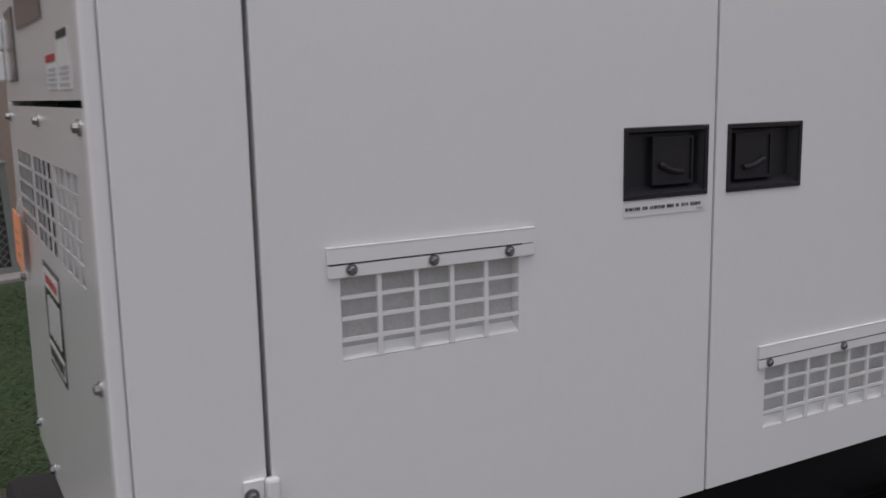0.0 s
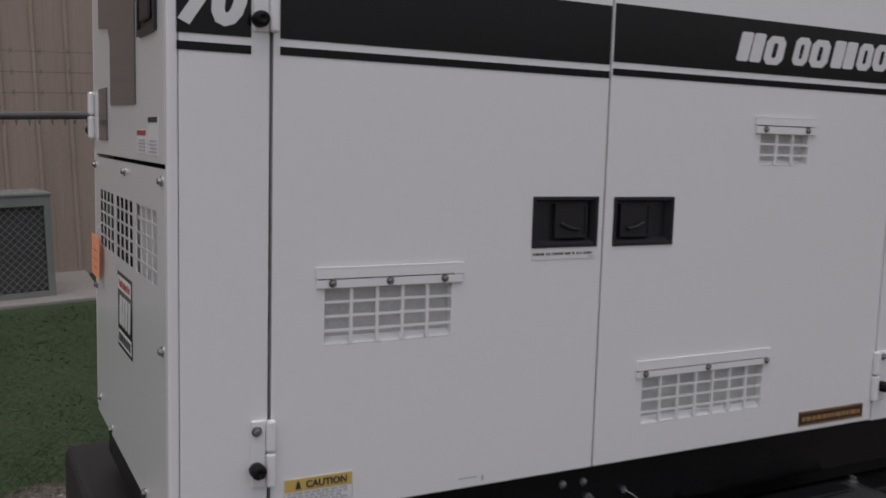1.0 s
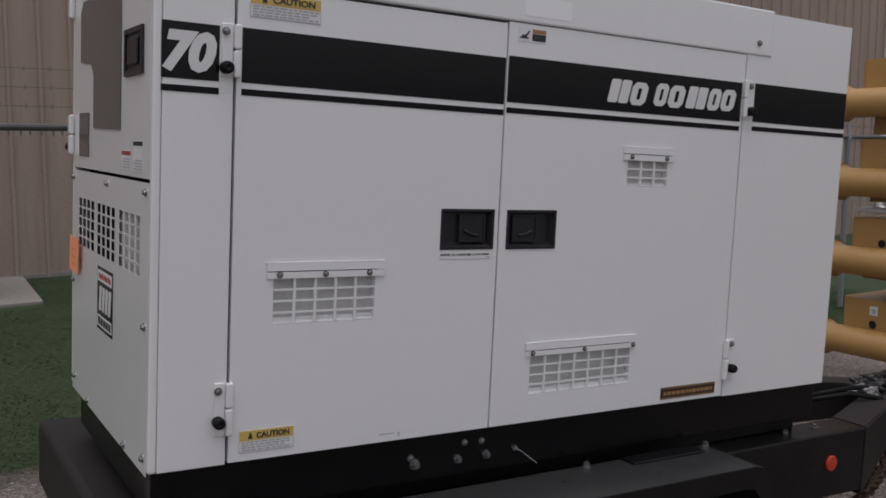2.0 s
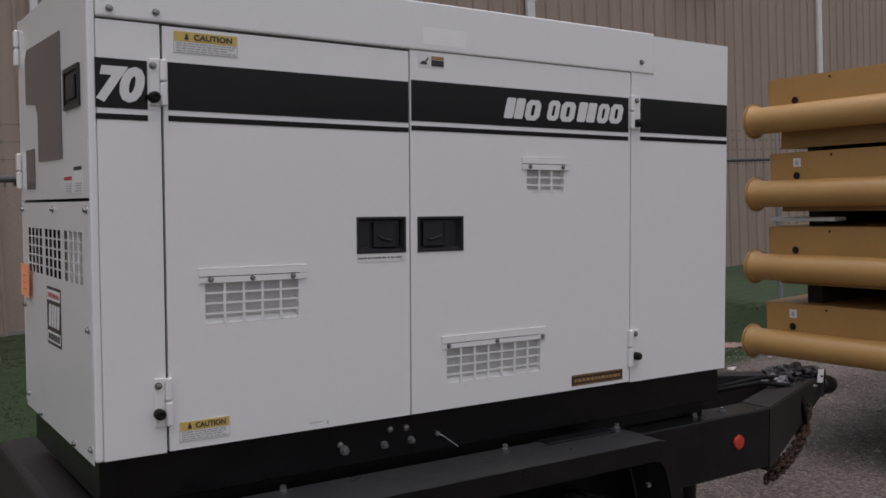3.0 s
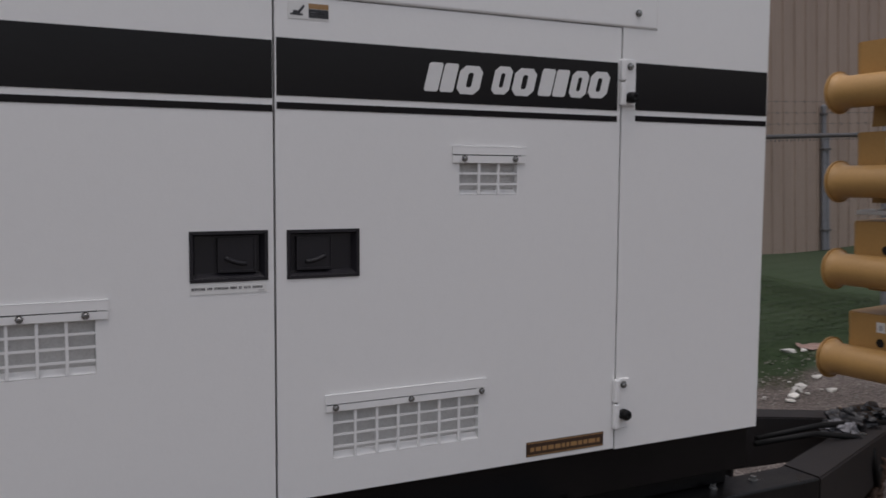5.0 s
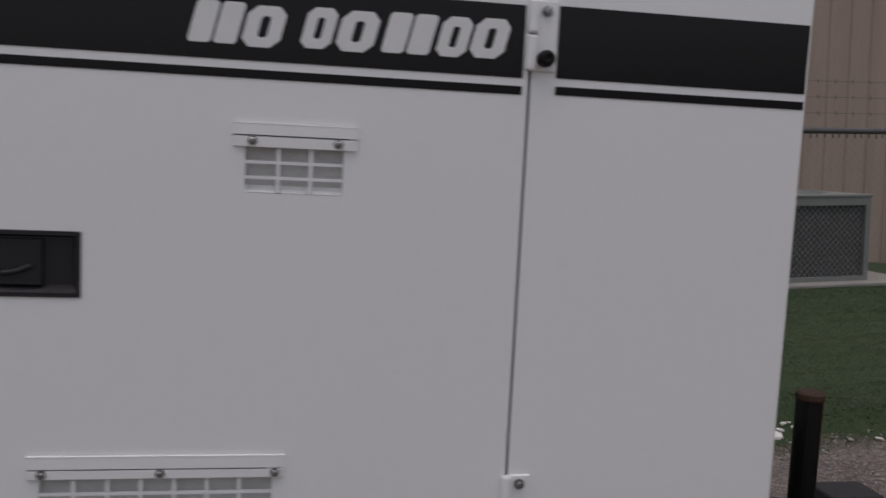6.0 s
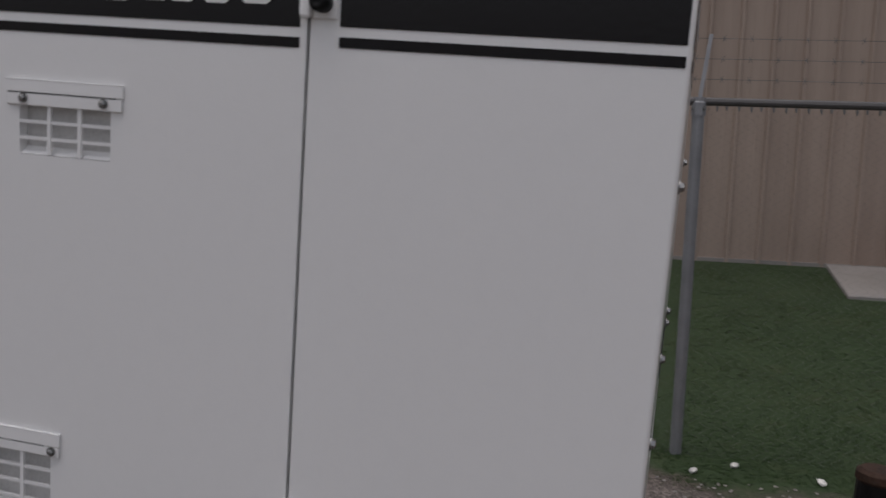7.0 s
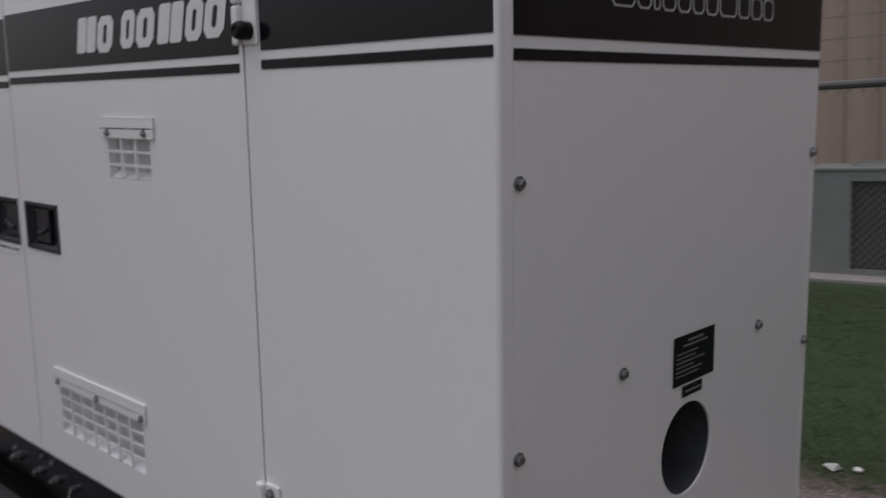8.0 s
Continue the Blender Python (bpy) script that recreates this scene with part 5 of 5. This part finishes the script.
    for x in (2.090, 2.238):
        bm = bmesh.new()
        cyl(bm, (x, 0.052, 0.826), (x, 0.052, 0.830), 0.013, seg=16)
        cyl(bm, (x, 0.052, 0.830), (x, 0.052, 0.840), 0.009, seg=6)
        part("frame_bolt", bm, M["zinc"], t, "plated hex bolt")
    # fenders
    for y0, y1, side in ((-0.224, -0.020, -1), (W + 0.020, W + 0.224, 1)):
        bm = bmesh.new()
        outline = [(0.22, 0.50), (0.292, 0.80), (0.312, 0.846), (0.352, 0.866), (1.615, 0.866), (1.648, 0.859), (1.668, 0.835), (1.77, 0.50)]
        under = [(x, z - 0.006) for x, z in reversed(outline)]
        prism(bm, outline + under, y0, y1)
        f = part("fender", bm, M["fender"], t, "dusty black steel fender, its tone lightened for sky light")
        # lip in the blacker trailer paint, for the side turned from the sky
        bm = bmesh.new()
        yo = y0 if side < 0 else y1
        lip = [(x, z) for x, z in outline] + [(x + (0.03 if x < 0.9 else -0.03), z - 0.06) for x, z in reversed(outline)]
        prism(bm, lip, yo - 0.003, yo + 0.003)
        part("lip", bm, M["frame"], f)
        # added dark sheet, standing for the shade under the fender
        bm = bmesh.new()
        yi = y1 if side < 0 else y0
        box(bm, 0.30, 1.69, yi - 0.002, yi + 0.002, 0.44, 0.6045)
        part("inner_skirt", bm, M["frame"], f)
        # thin dark strip draws the black tub mirrored in the fender top
        bm = bmesh.new()
        box(bm, 1.30, 1.58, y0 + (0.15 if side < 0 else 0.0), y1 - (0.0 if side < 0 else 0.15), 0.867, 0.872, 0.002, 1)
        part("step_plate", bm, M["frame"], f, "dark strip that draws the reflection of the tub")
        for x in (0.46, 1.168, 1.622):
            yb = yi + 0.012 * side
            bm = bmesh.new()
            cyl(bm, (x, yb, 0.866), (x, yb, 0.8695), 0.0125, seg=16)
            cyl(bm, (x, yb, 0.8695), (x, yb, 0.881), 0.0085, seg=6)
            part("fender_bolt", bm, M["zinc"], f, "plated hex bolt")
        for x, z in ((1.56, 0.74), (1.64, 0.66)):
            bm = bmesh.new()
            ya = yo - 0.003 * (1 if side < 0 else -1)
            cyl(bm, (x, ya, z), (x, ya - 0.008 * (1 if side < 0 else -1), z), 0.008, seg=8)
            part("fender_bolt", bm, M["zinc"], f)
    # wheels stand on the ground under the tilted frame
    back = TILT.inverted()
    for x in (0.58, 1.34):
        for y0, y1 in ((-0.205, -0.045), (W + 0.045, W + 0.205)):
            c = back @ Vector((x, (y0 + y1) / 2, 0.345))
            w = (y1 - y0)
            a = c - Vector((0, w / 2, 0))
            bm = bmesh.new()
            lathe(bm, a, (0, 1, 0), [(0.02, 0.20), (0.0, 0.24), (0.004, 0.29), (0.025, 0.33), (0.05, 0.342), (w - 0.05, 0.342), (w - 0.025, 0.33), (w - 0.004, 0.29), (w, 0.24), (w - 0.02, 0.20)], 44)
            wh = part("wheel", bm, M["tyre"], t, "dusty black tyre on a steel rim", True)
            bm = bmesh.new()
            lathe(bm, a, (0, 1, 0), [(0.04, 0.0), (0.04, 0.05), (0.03, 0.08), (0.05, 0.10), (0.05, 0.17), (0.02, 0.205), (w - 0.02, 0.205), (w - 0.05, 0.17), (w - 0.05, 0.0)], 32)
            part("rim", bm, M["rim"], wh)
            bm = bmesh.new()
            for k in range(36):
                an = math.tau * k / 36
                for yy in (0.035, w - 0.075):
                    q = Matrix.Rotation(an, 4, "Y")
                    b2 = bmesh.new()
                    box(b2, -0.018, 0.018, yy, yy + 0.04, 0.338, 0.349)
                    b2.transform(Matrix.Translation(a) @ q)
                    tmp = bpy.data.meshes.new("tread")
                    b2.to_mesh(tmp)
                    b2.free()
                    bm.from_mesh(tmp)
                    bpy.data.meshes.remove(tmp)
            tagged(part("tread", bm, M["tyre"], wh), kind="stuff")
    for x in (0.58, 1.34):
        bm = bmesh.new()
        cyl(bm, back @ Vector((x, -0.04, 0.345)), back @ Vector((x, W + 0.04, 0.345)), 0.038, seg=12)
        part("axle", bm, fm, t)
        for y in (0.0, W):
            bm = bmesh.new()
            z = (back @ Vector((x, y, 0.345))).z
            for k, wd in enumerate((0.30, 0.24, 0.16)):
                box(bm, x - wd, x + wd, y - 0.025, y + 0.025, z + 0.04 + 0.012 * k, z + 0.051 + 0.012 * k)
            box(bm, x - 0.31, x - 0.27, y - 0.02, y + 0.02, z + 0.04, 0.61)
            box(bm, x + 0.27, x + 0.31, y - 0.02, y + 0.02, z + 0.04, 0.61)
            part("leaf_spring", bm, M["rust"], t)
    # rear beam and lamps
    bm = bmesh.new()
    box(bm, -0.045, 0.0835, 0.10, W + 0.20, 0.64, 0.842, 0.022, 3)
    part("rear_beam", bm, M["dusty"], t, "dusty grey-black rear beam")


# ---------------------------------------------------------------- stacked ochre plant
def build_stack():
    """Four ochre steel members, each a box beam with a flanged pipe along its foot, one upon another."""
    face = 4.22
    tops = ((2.185, 1.32), (1.755, 1.32), (1.325, 1.34), (0.875, 1.37))
    # unseen length and depth, chosen for shade below and less ochre bounce
    y_end = -0.6
    for k, (zt, yb) in enumerate(tops):
        u = thing("steel_member", "ochre-painted steel box beam with a flanged pipe, stacked", "steel member", group="stack of ochre members")
        bm = bmesh.new()
        prism(bm, [(face, y_end), (face, yb - 0.035), (face + 0.010, yb - 0.012), (face + 0.035, yb), (face + 2.6, yb), (face + 2.6, y_end)], zt - 0.185, zt, "z")
        bmesh.ops.bevel(bm, geom=[e for e in bm.edges if abs(e.verts[0].co.z - e.verts[1].co.z) < 1e-4], offset=0.005, segments=2, affect="EDGES")
        body = part("beam", bm, M["stack"], u)
        bm = bmesh.new()
        foot = zt - (0.405, 0.345, 0.345, 0.335)[k]
        prism(bm, [(y_end, zt - 0.186), (yb - 0.06, zt - 0.186), (yb - 0.04, foot), (y_end, foot)], face + 0.075, face + 2.52, "x")
        part("lower_flange", bm, M["stack"], u)
        zp, r = zt - 0.235, 0.078
        xp = face - 0.055
        yf = yb + 0.05
        bm = bmesh.new()
        n = yf - y_end
        lathe(bm, (xp, y_end, zp), (0, 1, 0), [(0, 0.0), (0, r), (n - 0.060, r), (n - 0.035, r * 1.05), (n - 0.020, r * 1.16), (n - 0.0125, r * 1.24), (n - 0.0125, r * 0.9)], 36)
        pipe = part("pipe", bm, M["stack"], u, "ochre pipe with a flanged end", True)
        for f in pipe.data.polygons:
            f.use_smooth = abs(f.normal.y) < 0.95
        bm = bmesh.new()
        cyl(bm, (xp, yf - 0.012, zp), (xp, yf - 0.004, zp), r * 1.32, seg=40)
        cyl(bm, (xp, yf - 0.004, zp), (xp, yf, zp), r * 1.32, r * 1.28, seg=40)
        part("pipe_flange", bm, M["stack"], pipe, "thin round end flange")
        # flat black disc draws the shaded mouth; the pipe end is closed
        bm = bmesh.new()
        cyl(bm, (xp, yf, zp), (xp, yf + 0.0015, zp), r * 0.86, seg=32)
        part("bore", bm, M["hole"], pipe, "dark pipe mouth")
        bm = bmesh.new()
        prism(bm, [(yb - 0.036, zt - 0.187), (yb - 0.045, zt - 0.205), (yb - 0.12, zt - 0.196), (yb - 0.14, zt - 0.187)], face + 0.002, face + 0.05, "x")
        part("end_gusset", bm, M["stack"], u)
        # bolt holes likewise: dark discs on the face draw their shade
        bm = bmesh.new()
        hy = yb - 0.20
        lathe(bm, (face - 0.003, hy, zt - 0.135), (-1, 0, 0), [(0, 0.0), (0.0005, 0.021), (0.0025, 0.0215), (0.0025, 0.0)], 18)
        part("bore", bm, M["hole"], body, "dark bolt hole")
        if k in (1, 3):
            bm = bmesh.new()
            box(bm, face - 0.002, face - 0.0003, hy - 0.026, hy + 0.022, zt - 0.085, zt - 0.035)
            part("stock_label", bm, M["label"], body, "white paper label")
            bm = bmesh.new()
            box(bm, face - 0.0028, face - 0.0021, hy - 0.012, hy + 0.008, zt - 0.075, zt - 0.050)
            part("print", bm, M["label_grey"], body)
        bm = bmesh.new()
        cyl(bm, (face - 0.003, yb - 0.42, zt - 0.025), (face, yb - 0.42, zt - 0.025), 0.007, seg=10)
        part("bore", bm, M["hole"], body)
        # packing between the members
        if k < 3:
            zb2 = tops[k + 1][0]
            for y in (yb - 0.25, 0.3, -0.4):
                bm = bmesh.new()
                box(bm, face + 0.10, face + 2.4, y - 0.05, y + 0.05, zb2 + 0.001, foot - 0.001, 0.003, 1)
                part("packing", bm, M["timber"], u, "dark timber packing strip")
        if k == 1:
            bm = bmesh.new()
            box(bm, face + 0.02, face + 0.13, yb - 0.42, yb + 0.01, tops[2][0] + 0.030, tops[2][0] + 0.052, 0.003, 1)
            part("plank", bm, M["white_metal"], u, "pale grey plank end")
    # added supports; their dark tone stands for the shade beneath the stack
    for y in (1.02, 0.3, -0.4):
        bm = bmesh.new()
        box(bm, 5.25, 6.70, y - 0.16, y + 0.16, 0.0, 0.539, 0.01)
        solo("timber_block", bm, M["timber"], "added dark block in place of the shade under the stack", "timber block", group="blocks under the stack")


build_generator()
build_trailer()
build_stack()
